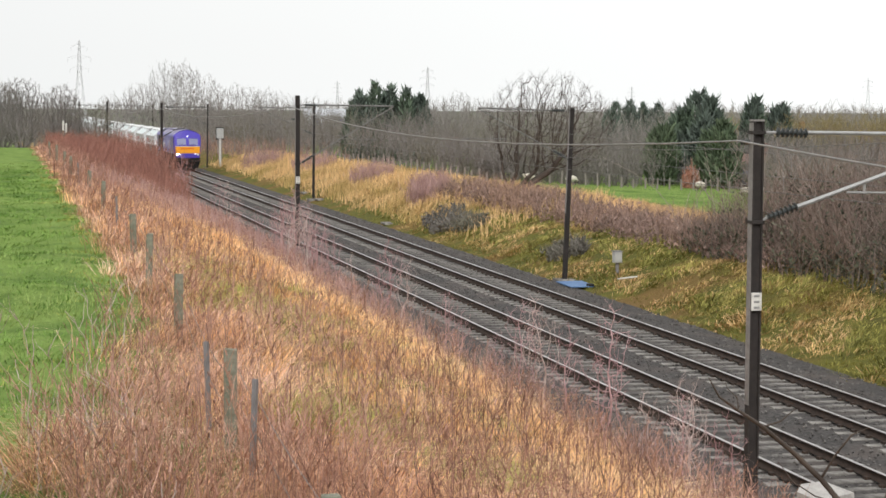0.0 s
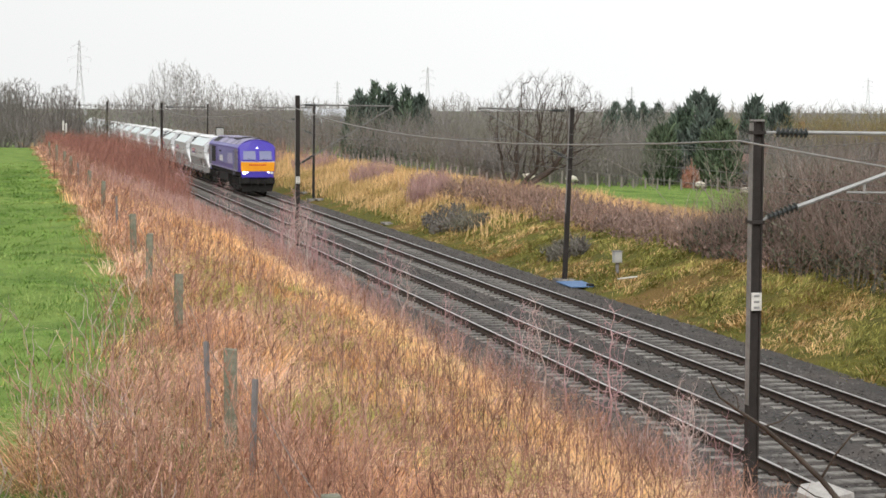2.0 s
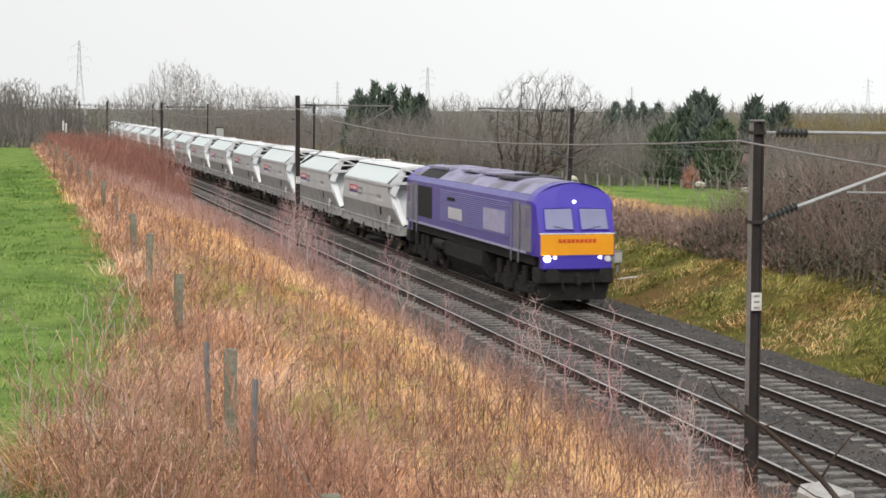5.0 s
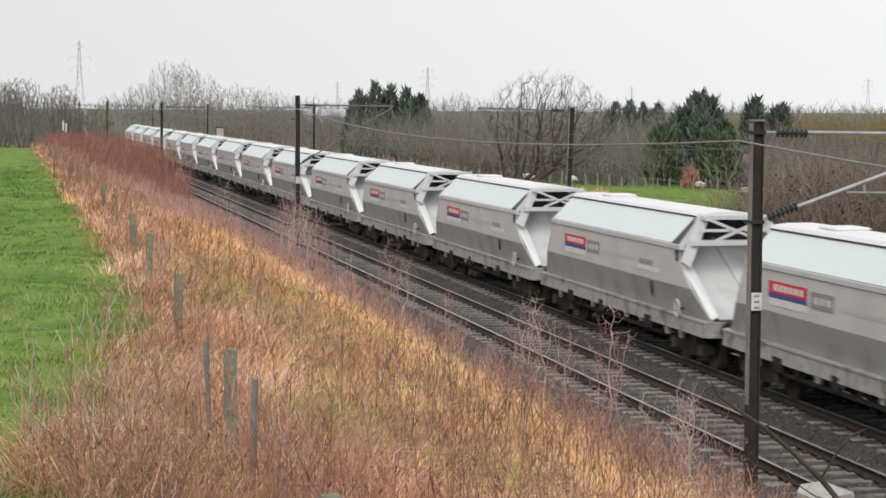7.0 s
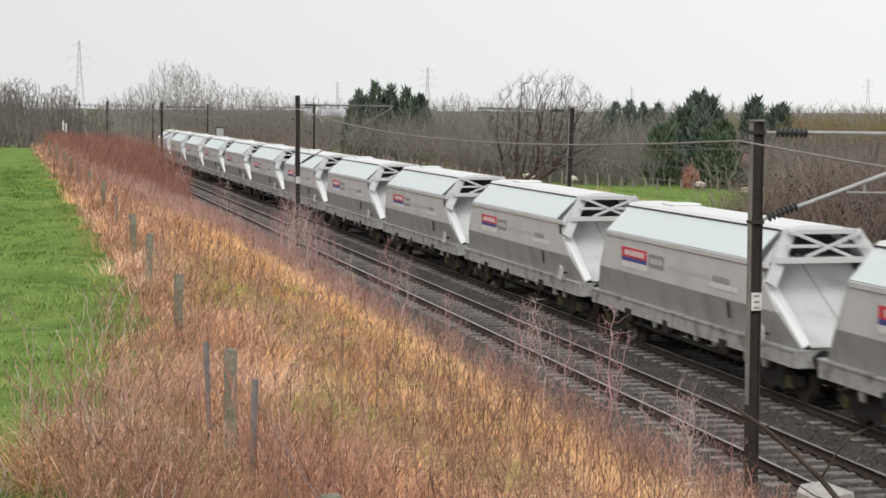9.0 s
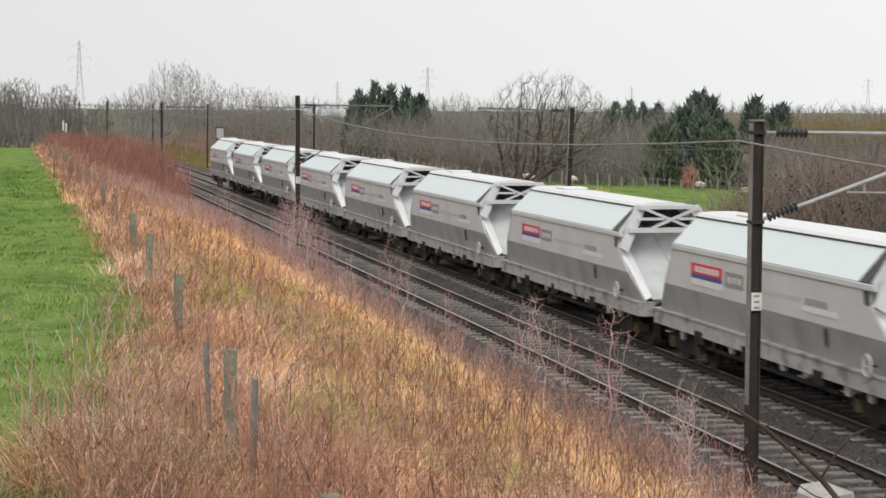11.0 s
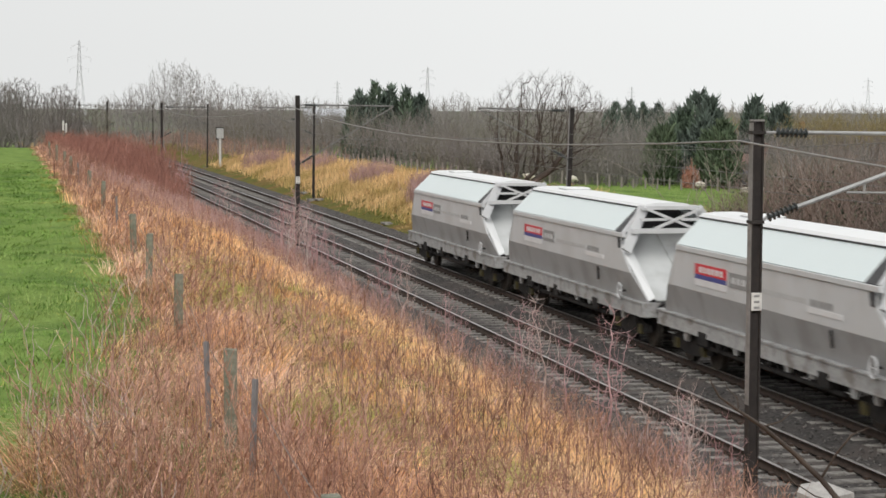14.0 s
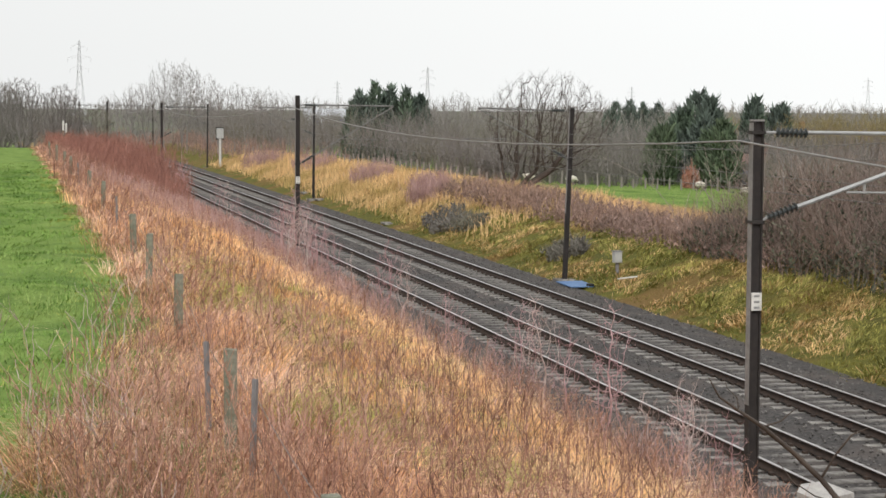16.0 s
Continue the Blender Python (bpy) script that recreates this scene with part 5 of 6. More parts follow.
    scrub("copper_bush", rng, 93.0 + np.cos(a) * q, 35.9 + np.sin(a) * q, rng.uniform(0.8, 1.1, n) * (2.3 - 1.9 * q), 6, M_COPPER, "upright copper-brown bush between the conifers", 0.05, 0.4, 6, M_COPPER, 0.1)
    # woods behind the far fence, and the hedge beyond the pasture
    s, lat = scatter(rng, 2700, 92, 330, 16.5, 34, 1.3)
    h = rng.uniform(2.4, 4.9, len(s)) * np.clip((s - 60) / 60, 0.7, 1.1)
    scrub("bare_wood", rng, s, lat, h, 15, M_HEDGE, "dark leafless wood behind the railway fence", 0.041, 0.75, 13, M_HEDGE, 0.3)
    f = rng.random(1500)
    s, lat = 92.0 - 6 * f + rng.uniform(0.8, 16, 1500), 20.5 + 21.5 * f
    keep = (np.abs(lat - 35.5) > 4.5) | (s + 6 * f > 104)
    s, lat = s[keep], lat[keep]
    scrub("fence_hedge", rng, s, lat, rng.uniform(1.0, 2.4, len(s)), 8, M_HEDGE, "dark bare hedge close behind the pasture fence", 0.041, 0.7, 8, M_HEDGE, 0.4)
    s, lat = scatter(rng, 2600, 84, 150, 42, 62)
    h = rng.uniform(2.6, 5.0, len(s))
    scrub("field_hedge", rng, s, lat, h, 8, M_HEDGE, "dark bare hedge beyond the green pasture", 0.045, 0.7, 8, M_HEDGE, 0.3)
    s, lat = scatter(rng, 1500, 104, 150, 55, 86)
    scrub("willow_scrub", rng, s, lat, rng.uniform(4.6, 6.1, len(s)) * (0.8 + 0.3 * patch(s, lat, 3.0, 2.0)), 12, M_GOLDTWIG, "yellow-brown bare willows beyond the pasture", 0.06, 0.5)
    s = rng.uniform(36, 108, 2200)
    lat = 28.2 + 0.405 * (s - 60) + rng.uniform(0, 18, len(s))
    keep = lat > 17
    scrub("hedge_bushes", rng, s[keep], lat[keep], rng.uniform(2.2, 3.6, int(keep.sum())), 9, M_HEDGE, "tangled dull hedge at the pasture's edge", 0.041, 0.6, 8, M_IVY, 0.5)
    s, lat = scatter(rng, 1300, 185, 330, 55, 175)
    scrub("middle_hedge", rng, s, lat, rng.uniform(5.0, 6.7, len(s)) * (0.8 + 0.3 * patch(s, lat, 6.0, 2.0)), 8, M_HAZEBARK, "hazy grey-brown hedges beyond the pasture", 0.12, 0.6, 8, M_HAZEBARK, 0.3)
    s, lat = scatter(rng, 1900, 118, 290, -60, -8.5)
    keep = (lat < -13.5) | (s > 150)
    s, lat = s[keep], lat[keep]
    scrub("left_hedge", rng, s, lat, rng.uniform(2.6, 5.0, len(s)) * np.clip((s - 60) / 100, 0.6, 1.1), 9, M_HEDGE, "dark bare hedge at the end of the green field", 0.045, 0.7, 12, M_HEDGE, 0.3)
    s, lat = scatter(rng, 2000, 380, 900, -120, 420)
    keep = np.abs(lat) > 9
    scrub("far_woods", rng, s[keep], lat[keep], rng.uniform(6.0, 8.0, int(keep.sum())) * (0.75 + 0.5 * patch(s[keep], lat[keep], 15.0, 2.0)), 8, M_HAZEBARK, "hazy grey woods in the distance", 0.25, 0.6, 8, M_HAZEBARK, 0.3)


all_scrub()


# ---- trees ----
def colonise(rng, feet, mid, half, n, step, kill, low, first):
    """Boughs that grow step by step towards scattered buds in a rounded crown: points, parents and how many tips each carries."""
    u = rng.normal(0, 1, (n * 2, 3))
    u /= np.linalg.norm(u, axis=1, keepdims=True)
    A = np.array(mid) + u * (rng.random((n * 2, 1)) ** 0.42) * np.array(half)
    A = A[A[:, 2] > low][:n]
    pos, par = [], []
    for fx, fy, tx, ty in feet:
        for k in range(int(first / step) + 1):
            f = k * step / first
            par.append(-1 if k == 0 else len(pos) - 1)
            pos.append((fx + (tx - fx) * f ** 1.3 + rng.normal(0, 0.02), fy + (ty - fy) * f ** 1.3 + rng.normal(0, 0.02), -0.1 + f * first))
    pos, par = np.array(pos), np.array(par)
    dist = np.linalg.norm(A[:, None] - pos[None], axis=2)
    best, at = dist.min(1), dist.argmin(1)
    kids = np.zeros(40000, int)
    for _ in range(150):
        if not len(A) or len(pos) > 12000:
            break
        live = (kids[at] < 4) & (best < 6.5 * step)
        if not live.any():
            live = (kids[at] < 4) & (best < best.min() + 4 * step)
        if not live.any():
            break
        to = A[live] - pos[at[live]]
        to /= np.linalg.norm(to, axis=1, keepdims=True) + 1e-9
        pull = np.zeros((len(pos), 3))
        np.add.at(pull, at[live], to)
        nodes = np.unique(at[live])
        g = pull[nodes]
        g /= np.linalg.norm(g, axis=1, keepdims=True) + 1e-9
        g += rng.normal(0, 0.12, g.shape) + np.array([0, 0, 0.05])
        g /= np.linalg.norm(g, axis=1, keepdims=True) + 1e-9
        fresh = pos[nodes] + g * step
        kids[nodes] += 1
        o = len(pos)
        pos, par = np.concatenate([pos, fresh]), np.concatenate([par, nodes])
        dist = np.linalg.norm(A[:, None] - fresh[None], axis=2)
        m, i = dist.min(1), dist.argmin(1)
        nearer = m < best
        best, at = np.where(nearer, m, best), np.where(nearer, o + i, at)
        left = best > kill
        A, best, at = A[left], best[left], at[left]
    load = np.zeros(len(pos))
    for i in range(len(pos) - 1, -1, -1):
        load[i] = max(load[i], 1.0)
        if par[i] >= 0:
            load[par[i]] += load[i]
    return pos, par, load


def bough_meshes(rng, pos, par, load, tip, power, mat, split, twigs, twig_len):
    """Tapering boughs as one trunk mesh and one crown mesh with fine twigs at the ends."""
    r = tip * load ** power
    e = np.nonzero(par >= 0)[0]
    P, R = np.stack([pos[par[e]], pos[e]], 1), np.stack([np.minimum(r[par[e]], r[e] * 1.5), r[e]], 1)
    big = R[:, 1] > split
    pieces = [tubes(P[~big], R[~big], 3)]
    ends = np.nonzero(load < 3)[0]
    ends = ends[par[ends] >= 0]
    if twigs:
        idx = np.repeat(ends, twigs)
        d = pos[idx] - pos[par[idx]]
        d /= np.linalg.norm(d, axis=1, keepdims=True) + 1e-9
        d = d + rng.normal(0, 0.45, d.shape) + np.array([0, 0, 0.15])
        d /= np.linalg.norm(d, axis=1, keepdims=True)
        ln = twig_len * rng.uniform(0.4, 1.1, (len(idx), 1))
        Q = np.stack([pos[idx], pos[idx] + d * ln * 0.5 + rng.normal(0, 0.02, d.shape), pos[idx] + d * ln], 1)
        pieces.append(ribbons(Q, taper(len(Q), 3, np.full(len(Q), tip * 1.5), 0.6), flat_dirs(rng, len(Q))))
    v, f = joined(pieces)
    crown = mesh_of("crown", v, f, mat)
    if not big.any():
        return None, crown
    v, f = tubes(P[big], R[big], 7)
    return mesh_of("trunk", v, f, mat), crown


def plant(name, trunk, crown, m, words, cat, group=""):
    ob = tagged(new(name), words, cat, group=group)
    ob.matrix_basis = m
    for part_name, me in (("trunk", trunk), ("crown", crown)):
        if me:
            share(part_name, me, ob, Matrix.Identity(4))
    return ob


def ground_at(x, y):
    i = int(np.argmin((LX - x) ** 2 + (LY - y) ** 2))
    lat = (x - LX[i]) * math.cos(TH[i]) - (y - LY[i]) * math.sin(TH[i])
    return float(ground_z(S_TAB[i], lat))


# the wide tree by the pasture, with several trunks from one foot
rng = np.random.default_rng(16)
wide = colonise(rng, [(0.0, 0.0, 0.5, 0.2), (0.3, 0.1, 1.6, -0.2), (-0.1, 0.1, -0.4, 0.3), (0.4, -0.1, 2.6, 0.3)], (2.2, 0, 4.1), (4.0, 3.7, 3.25), 2300, 0.22, 0.28, 1.3, 1.6)
plant("bare_tree", *bough_meshes(rng, *wide, 0.0075, 0.56, M_BARK, 0.05, 4, 0.45), pose(3.9, 111.0, ground_at(3.9, 111.0)), "wide-crowned bare tree forking low beside the pasture", "tree")

# further trees: a few habits, each tree turned and sized on its own
HABITS = []
for seed, mat, half, mid_z, low, first, n, feet in ((61, M_HAZEBARK, (0.24, 0.24, 0.42), 0.60, 0.16, 0.2, 900, 1), (62, M_HAZEBARK, (0.27, 0.27, 0.44), 0.58, 0.12, 0.16, 900, 2), (63, M_HAZEBARK, (0.33, 0.33, 0.45), 0.56, 0.1, 0.14, 1000, 3),
                                                    (91, M_HEDGE, (0.42, 0.42, 0.5), 0.5, 0.03, 0.08, 2300, 4), (92, M_HEDGE, (0.36, 0.36, 0.49), 0.51, 0.03, 0.08, 2300, 4), (93, M_GOLDTWIG, (0.45, 0.45, 0.46), 0.54, 0.06, 0.1, 1500, 3)):
    rng = np.random.default_rng(seed)
    roots = [(0.12 * k, 0.1 * (k % 2), 0.9 * (k - feet / 2 + 0.5), 0.8 * ((k % 2) - 0.5)) for k in range(feet)]
    grown = colonise(rng, roots, (0, 0, mid_z * 10), (half[0] * 10, half[1] * 10, half[2] * 10), n, 0.3, 0.42, low * 10, first * 10)
    HABITS.append(bough_meshes(rng, *grown, 0.022 if mat is M_HEDGE else 0.014, 0.40, mat, 0.06, 4 if mat is M_HEDGE else 3, 0.6))


def far_tree(x, y, top, habit, k, words):
    z = ground_at(x, y)
    q = (top - z) / 10.0
    plant("bare_tree", *HABITS[habit], Matrix.Translation((x, y, z)) @ Matrix.Rotation(2.4 * k, 4, "Z") @ Matrix.Diagonal((q * (0.95 + 0.1 * math.sin(k)), q * (0.95 + 0.1 * math.cos(k)), q, 1)), words, "tree", "bare trees")


for i, (x, y, top, habit) in enumerate([(-44.2, 270, 9.7, 1), (-41.9, 268, 9.8, 2), (-38.8, 262, 12.6, 0), (-36.9, 265, 12.2, 1), (-35.2, 258, 12.5, 0), (-33.6, 266, 11.0, 1), (-31.2, 250, 8.6, 2), (-28.8, 240, 8.9, 1),
                                        (-27.4, 246, 9.4, 0), (-24.8, 240, 9.0, 2), (-22.2, 235, 8.9, 1), (-19.8, 230, 8.2, 2), (-17.0, 236, 7.6, 1), (-14.0, 228, 7.0, 2), (-46.5, 262, 8.0, 2),
                                        (-0.6, 198, 7.6, 2), (1.6, 200, 8.2, 1), (3.3, 202, 7.4, 2), (10.5, 190, 6.8, 2), (24.5, 215, 6.6, 2)]):
    far_tree(x, y, top, habit, i, "tall leafless tree with fine twigs behind the railway")
for i, (x, y, top, habit) in enumerate([(-38.6, 172, 8.9, 3), (-44.0, 186, 8.8, 4), (-36.6, 180, 8.4, 4), (-42.0, 208, 7.6, 3), (-41.2, 176, 8.2, 3), (-46.5, 178, 7.4, 4), (-35.4, 190, 6.6, 4)]):
    far_tree(x, y, top, habit, i, "dense leafless tree in the hedge of the green field")
for i, (x, y, top) in enumerate([(33.5, 160, 6.3), (36.5, 158, 6.5), (39.5, 161, 6.4), (31.5, 168, 6.2), (42.5, 170, 6.6)]):
    far_tree(x, y, top, 5, i, "yellow-brown bare willow beyond the pasture")


def conifer(x, y, height, width, seed, mat=None, n=4200, words="dark green cypress with ragged upright sprays", spires=4):
    """Upright sprays on a few pointed leaders round a trunk."""
    rng = np.random.default_rng(seed)
    z = ground_at(x, y)
    ob = tagged(new("conifer"), words, "tree", group="dark conifers")
    ob.location = (x, y, z)
    part("trunk", rod(bmesh.new(), (0, 0, -0.1), (0, 0, height * 0.8), 0.16, 7, 0.04), M_BARK, ob)
    parts = []
    for q in range(spires):
        a = 2.4 * q + rng.uniform(-0.4, 0.4)
        o = 0 if q == 0 else rng.uniform(0.38, 0.66) * width / 2
        top = height * (0.97 if q == 0 else rng.uniform(0.72, 0.93))
        r0 = width / 2 * (0.72 if q == 0 else 0.56)
        m = n // spires
        t = rng.random(m) ** 0.85
        # widest a third of the way up, drawn to a point at the top
        prof = np.interp(t, [0, 0.12, 0.35, 0.6, 0.85, 1.0], [0.75, 0.95, 1.0, 0.84, 0.5, 0.06])
        ang = rng.uniform(0, 6.28, m)
        lump = 1 + 0.16 * np.sin(ang * 3 + t * 17 + q) * np.sin(t * 31 + ang * 2)
        rad = r0 * prof * lump * np.sqrt(rng.uniform(0.55, 1.0, m))
        base = np.stack([math.cos(a) * o + np.cos(ang) * rad, math.sin(a) * o + np.sin(ang) * rad, 0.1 + t * (top - 0.45)], -1)
        d = np.stack([np.cos(ang) * 0.4, np.sin(ang) * 0.4, np.full(m, 0.9)], -1) + rng.normal(0, 0.3, (m, 3))
        ln = rng.uniform(0.25, 0.8, m)
        tt = np.array([0, 0.5, 1.0])
        P = base[:, None] + d[:, None] * tt[None, :, None] * ln[:, None, None]
        parts.append(ribbons(P, np.broadcast_to(np.array([0.6, 1.0, 0.1]), (m, 3)) * rng.uniform(0.13, 0.27, (m, 1)), flat_dirs(rng, m)))
    v, f = joined(parts)
    c = new("crown", mesh_of("crown", v, f, mat or M_CYPRESS))
    c.parent = ob
    return ob


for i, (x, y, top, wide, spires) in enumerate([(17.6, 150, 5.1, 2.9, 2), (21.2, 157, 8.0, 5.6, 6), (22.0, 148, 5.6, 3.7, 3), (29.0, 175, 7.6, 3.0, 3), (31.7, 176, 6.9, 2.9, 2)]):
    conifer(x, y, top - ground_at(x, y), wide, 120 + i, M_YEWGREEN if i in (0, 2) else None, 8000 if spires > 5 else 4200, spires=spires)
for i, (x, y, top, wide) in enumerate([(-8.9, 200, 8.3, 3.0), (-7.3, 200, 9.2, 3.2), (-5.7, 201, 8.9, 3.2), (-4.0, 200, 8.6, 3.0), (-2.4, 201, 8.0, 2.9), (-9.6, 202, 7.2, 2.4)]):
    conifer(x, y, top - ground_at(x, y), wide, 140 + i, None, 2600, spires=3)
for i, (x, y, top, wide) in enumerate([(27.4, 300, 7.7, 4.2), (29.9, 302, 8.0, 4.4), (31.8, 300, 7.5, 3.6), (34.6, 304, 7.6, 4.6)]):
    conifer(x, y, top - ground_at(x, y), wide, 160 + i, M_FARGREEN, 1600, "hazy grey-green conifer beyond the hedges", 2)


SLENDER = {}
for mat in (M_PALETWIG, M_ROSETWIG):
    for k in range(4):
        rng = np.random.default_rng(200 + k)
        feet = [(0.0, 0.0, 0.06 * (k - 1.5), 0.05)] + ([(0.12, 0.05, 0.35, 0.15)] if k % 2 else [])
        grown = colonise(rng, feet, (0.05, 0, 1.5), (0.42 + 0.08 * (k % 3), 0.42, 1.0), 190, 0.075, 0.10, 0.75, 0.8)
        SLENDER[mat.name, k] = bough_meshes(rng, *grown, 0.0042, 0.36, mat, 0.013, 1, 0.22)


def sapling(s, lat, height, k, mat, words):
    x, y, th = line(s, lat)
    m = Matrix.Translation((float(x), float(y), float(ground_z(s, lat)) - 0.05)) @ pose(0, 0, 0, 4 * math.sin(k * 2.1), 4 * math.sin(k * 1.3), 77.0 * k) @ Matrix.Scale(height / 2.5, 4)
    return plant("sapling", *SLENDER[mat.name, k % 4], m, words, "sapling", "bare saplings by the track")


SAPLINGS = [(8.0, -5.2, 2.4), (7.2, -5.0, 2.1), (9.6, -5.0, 1.9), (1.3, -5.1, 2.0), (-8.1, -5.2, 2.7), (-7.4, -5.5, 2.5), (-8.9, -5.0, 2.3), (-6.6, -5.1, 2.2), (-12.1, -5.3, 2.9), (-11.4, -5.0, 2.1),
            (24.1, -5.4, 2.6), (22.6, -5.7, 2.5), (23.4, -6.0, 2.4), (25.4, -5.2, 2.2), (26.6, -5.6, 2.3), (21.5, -5.4, 2.0), (46.8, -5.3, 2.4), (52.0, -5.2, 2.5), (66.3, -5.6, 3.0), (-15.6, -5.0, 2.0),
            (-16.2, -5.2, 1.9), (-17.6, -5.0, 2.0), (-16.9, -5.4, 2.2), (-3.0, -4.9, 1.5), (0.0, -5.0, 1.6), (15.0, -5.1, 1.6), (36.0, -5.2, 1.9), (31.0, -5.2, 1.9), (-13.8, -5.0, 1.7), (40.0, -5.6, 2.1), (20.6, -5.3, 2.7), (19.8, -5.6, 2.5), (21.2, -6.0, 2.8), (18.7, -5.4, 2.4), (20.2, -6.3, 2.5), (17.2, -5.5, 2.1), (16.4, -5.3, 2.0)]
for i, (s, lat, h) in enumerate(SAPLINGS):
    sapling(s, lat, (1.15 if s > 5 else 1.0) * h, i, M_PALETWIG if i % 3 == 1 else M_ROSETWIG, "slender pale bare sapling at the foot of the bank")


def near_branch():
    """A dark twig of a young tree that stands close by on the bank."""
    ob = tagged(new("young_tree"), "dark bare young tree arching over the grass bank", "tree")
    main = [(3.35, 14.1, 1.9), (3.2, 14.05, 2.8), (3.02, 14.0, 3.3), (2.85, 13.95, 3.5), (2.62, 13.8, 3.72), (2.33, 13.5, 3.97), (2.12, 13.3, 4.12), (1.95, 13.1, 4.25), (1.86, 13.0, 4.40)]
    rad = [0.034, 0.030, 0.024, 0.022, 0.019, 0.016, 0.012, 0.008, 0.004]
    sides = [([(2.85, 13.95, 3.5), (2.93, 13.8, 3.72), (3.02, 13.7, 3.88), (3.12, 13.6, 3.95)], [0.011, 0.009, 0.007, 0.003]),
             ([(2.33, 13.5, 3.97), (2.45, 13.45, 4.02), (2.52, 13.4, 4.10), (2.56, 13.4, 4.13)], [0.008, 0.006, 0.004, 0.002]),
             ([(3.02, 14.0, 3.3), (2.8, 13.9, 3.38), (2.62, 13.85, 3.5), (2.5, 13.8, 3.66)], [0.008, 0.006, 0.004, 0.002]),
             ([(2.12, 13.3, 4.12), (2.1, 13.25, 4.22), (2.02, 13.2, 4.3), (2.0, 13.2, 4.36)], [0.005, 0.004, 0.003, 0.002]),
             ([(3.2, 14.05, 2.8), (3.25, 13.8, 3.2), (3.3, 13.7, 3.5), (3.28, 13.6, 3.7)], [0.010, 0.008, 0.005, 0.002])]
    v, f = tubes(np.array([main]), np.array([rad]), 7)
    t = new("trunk", mesh_of("trunk", v, f, M_BARK))
    t.parent = ob
    for pts, rr in sides:
        v, f = tubes(np.array([pts]), np.array([rr]), 6)
        b = new("branch", mesh_of("branch", v, f, M_BARK))
        b.parent = ob


near_branch()


# ---- fences ----
def wood_post(h=1.25, r=0.06, seed=1):
    rng = random.Random(seed)
    bm = bmesh.new()
    box(bm, -r, r, -r, r, -0.3, h, bevel=0.012)
    for v in bm.verts:
        v.co.x += rng.uniform(-0.006, 0.006)
        v.co.z += rng.uniform(-0.012, 0.012) if v.co.z > 0.5 else 0
    return bm


FENCE = [(-33.0, -13.75, "wood"), (-28.0, -13.62, "stake"), (-25.9, -13.55, "wood"), (-25.3, -13.70, "stake"), (-17.6, -13.36, "wood"), (-9.0, -13.16, "wood"), (-2.5, -13.01, "wood"), (6.0, -12.9, "stake"),
         (16.0, -12.8, "wood"), (26.0, -12.8, "wood"), (36.0, -12.8, "stake"), (46.0, -12.8, "wood"), (56.0, -12.8, "wood"), (66.0, -12.9, "wood"), (78.0, -13.0, "wood")]
lf = tagged(new("boundary_fence"), "old post and wire fence along the top of the bank", "fence")
for i, (s, lat, kind) in enumerate(FENCE):
    x, y, th = line(s, lat)
    base = 2.78 if s < 60 else float(ground_z(s, lat))
    m = Matrix.Translation((float(x), float(y), base)) @ Matrix.Rotation(-float(th) + 0.15 * math.sin(i * 2.3), 4, "Z") @ pose(0, 0, 0, 1.5 * math.sin(i * 3.1), 2.0 * math.sin(i * 1.7))
    if kind == "wood":
        p = part("wooden_post", wood_post(1.14, 0.062, i), M_POST, lf, "weathered greenish square wooden post")
    else:
        bm = boxed(-0.028, 0.028, -0.004, 0.004, -0.3, 1.14)
        box(bm, -0.004, 0.004, -0.028, 0.028, -0.3, 1.14)
        p = part("steel_stake", bm, M_METALPOST, lf, "grey steel angle stake")
    p.matrix_basis = m
for zz in (3.72, 3.4):
    pts = []
    for (s0, l0, _), (s1, l1, _) in zip(FENCE, FENCE[1:]):
        for k in range(4):
            f = k / 4
            pts.append(spot(s0 + (s1 - s0) * f, l0 + (l1 - l0) * f + 0.07, zz - 0.06 * 4 * f * (1 - f) - GRADE * s0))
    w = wire("fence_wire", pts, 0.0035, "")
    w.parent = lf
    for key in ("label", "category", "group"):
        if key in w:
            del w[key]

POST = finish(wood_post(1.2, 0.055, 4), "fence_post", M_POSTPALE := material("pale_split_post", (0.34, 0.31, 0.28), 0.95, second=(0.24, 0.21, 0.19), scale=5, grain=30))
rf = tagged(new("field_fence"), "pale post and wire fence beside the woods and pasture", "fence")
rng = random.Random(7)
runs = [(76.0, 15.2, 132.0, 13.4, 30), (132.0, 13.4, 200.0, 12.5, 22)]
for s0, l0, s1, l1, n in runs:
    for k in range(n):
        f = k / n
        s, l = s0 + (s1 - s0) * f, l0 + (l1 - l0) * f
        x, y, th = line(s, l)
        share("fence_post", POST, rf, Matrix.Translation((float(x), float(y), float(ground_z(s, l)))) @ pose(0, 0, 0, rng.uniform(-3, 3), rng.uniform(-3, 3), rng.uniform(0, 90)) @ Matrix.Diagonal((1, 1, rng.uniform(0.8, 1.1), 1)))
for k in range(26):
    f = k / 25
    s, l = 92.0 - 6 * f, 20.5 + 21.5 * f
    x, y, th = line(s, l)
    share("fence_post", POST, rf, Matrix.Translation((float(x), float(y), float(ground_z(s, l)))) @ pose(0, 0, 0, rng.uniform(-3, 3), rng.uniform(-3, 3), rng.uniform(0, 90)) @ Matrix.Diagonal((1, 1, rng.uniform(0.5, 0.85), 1)))
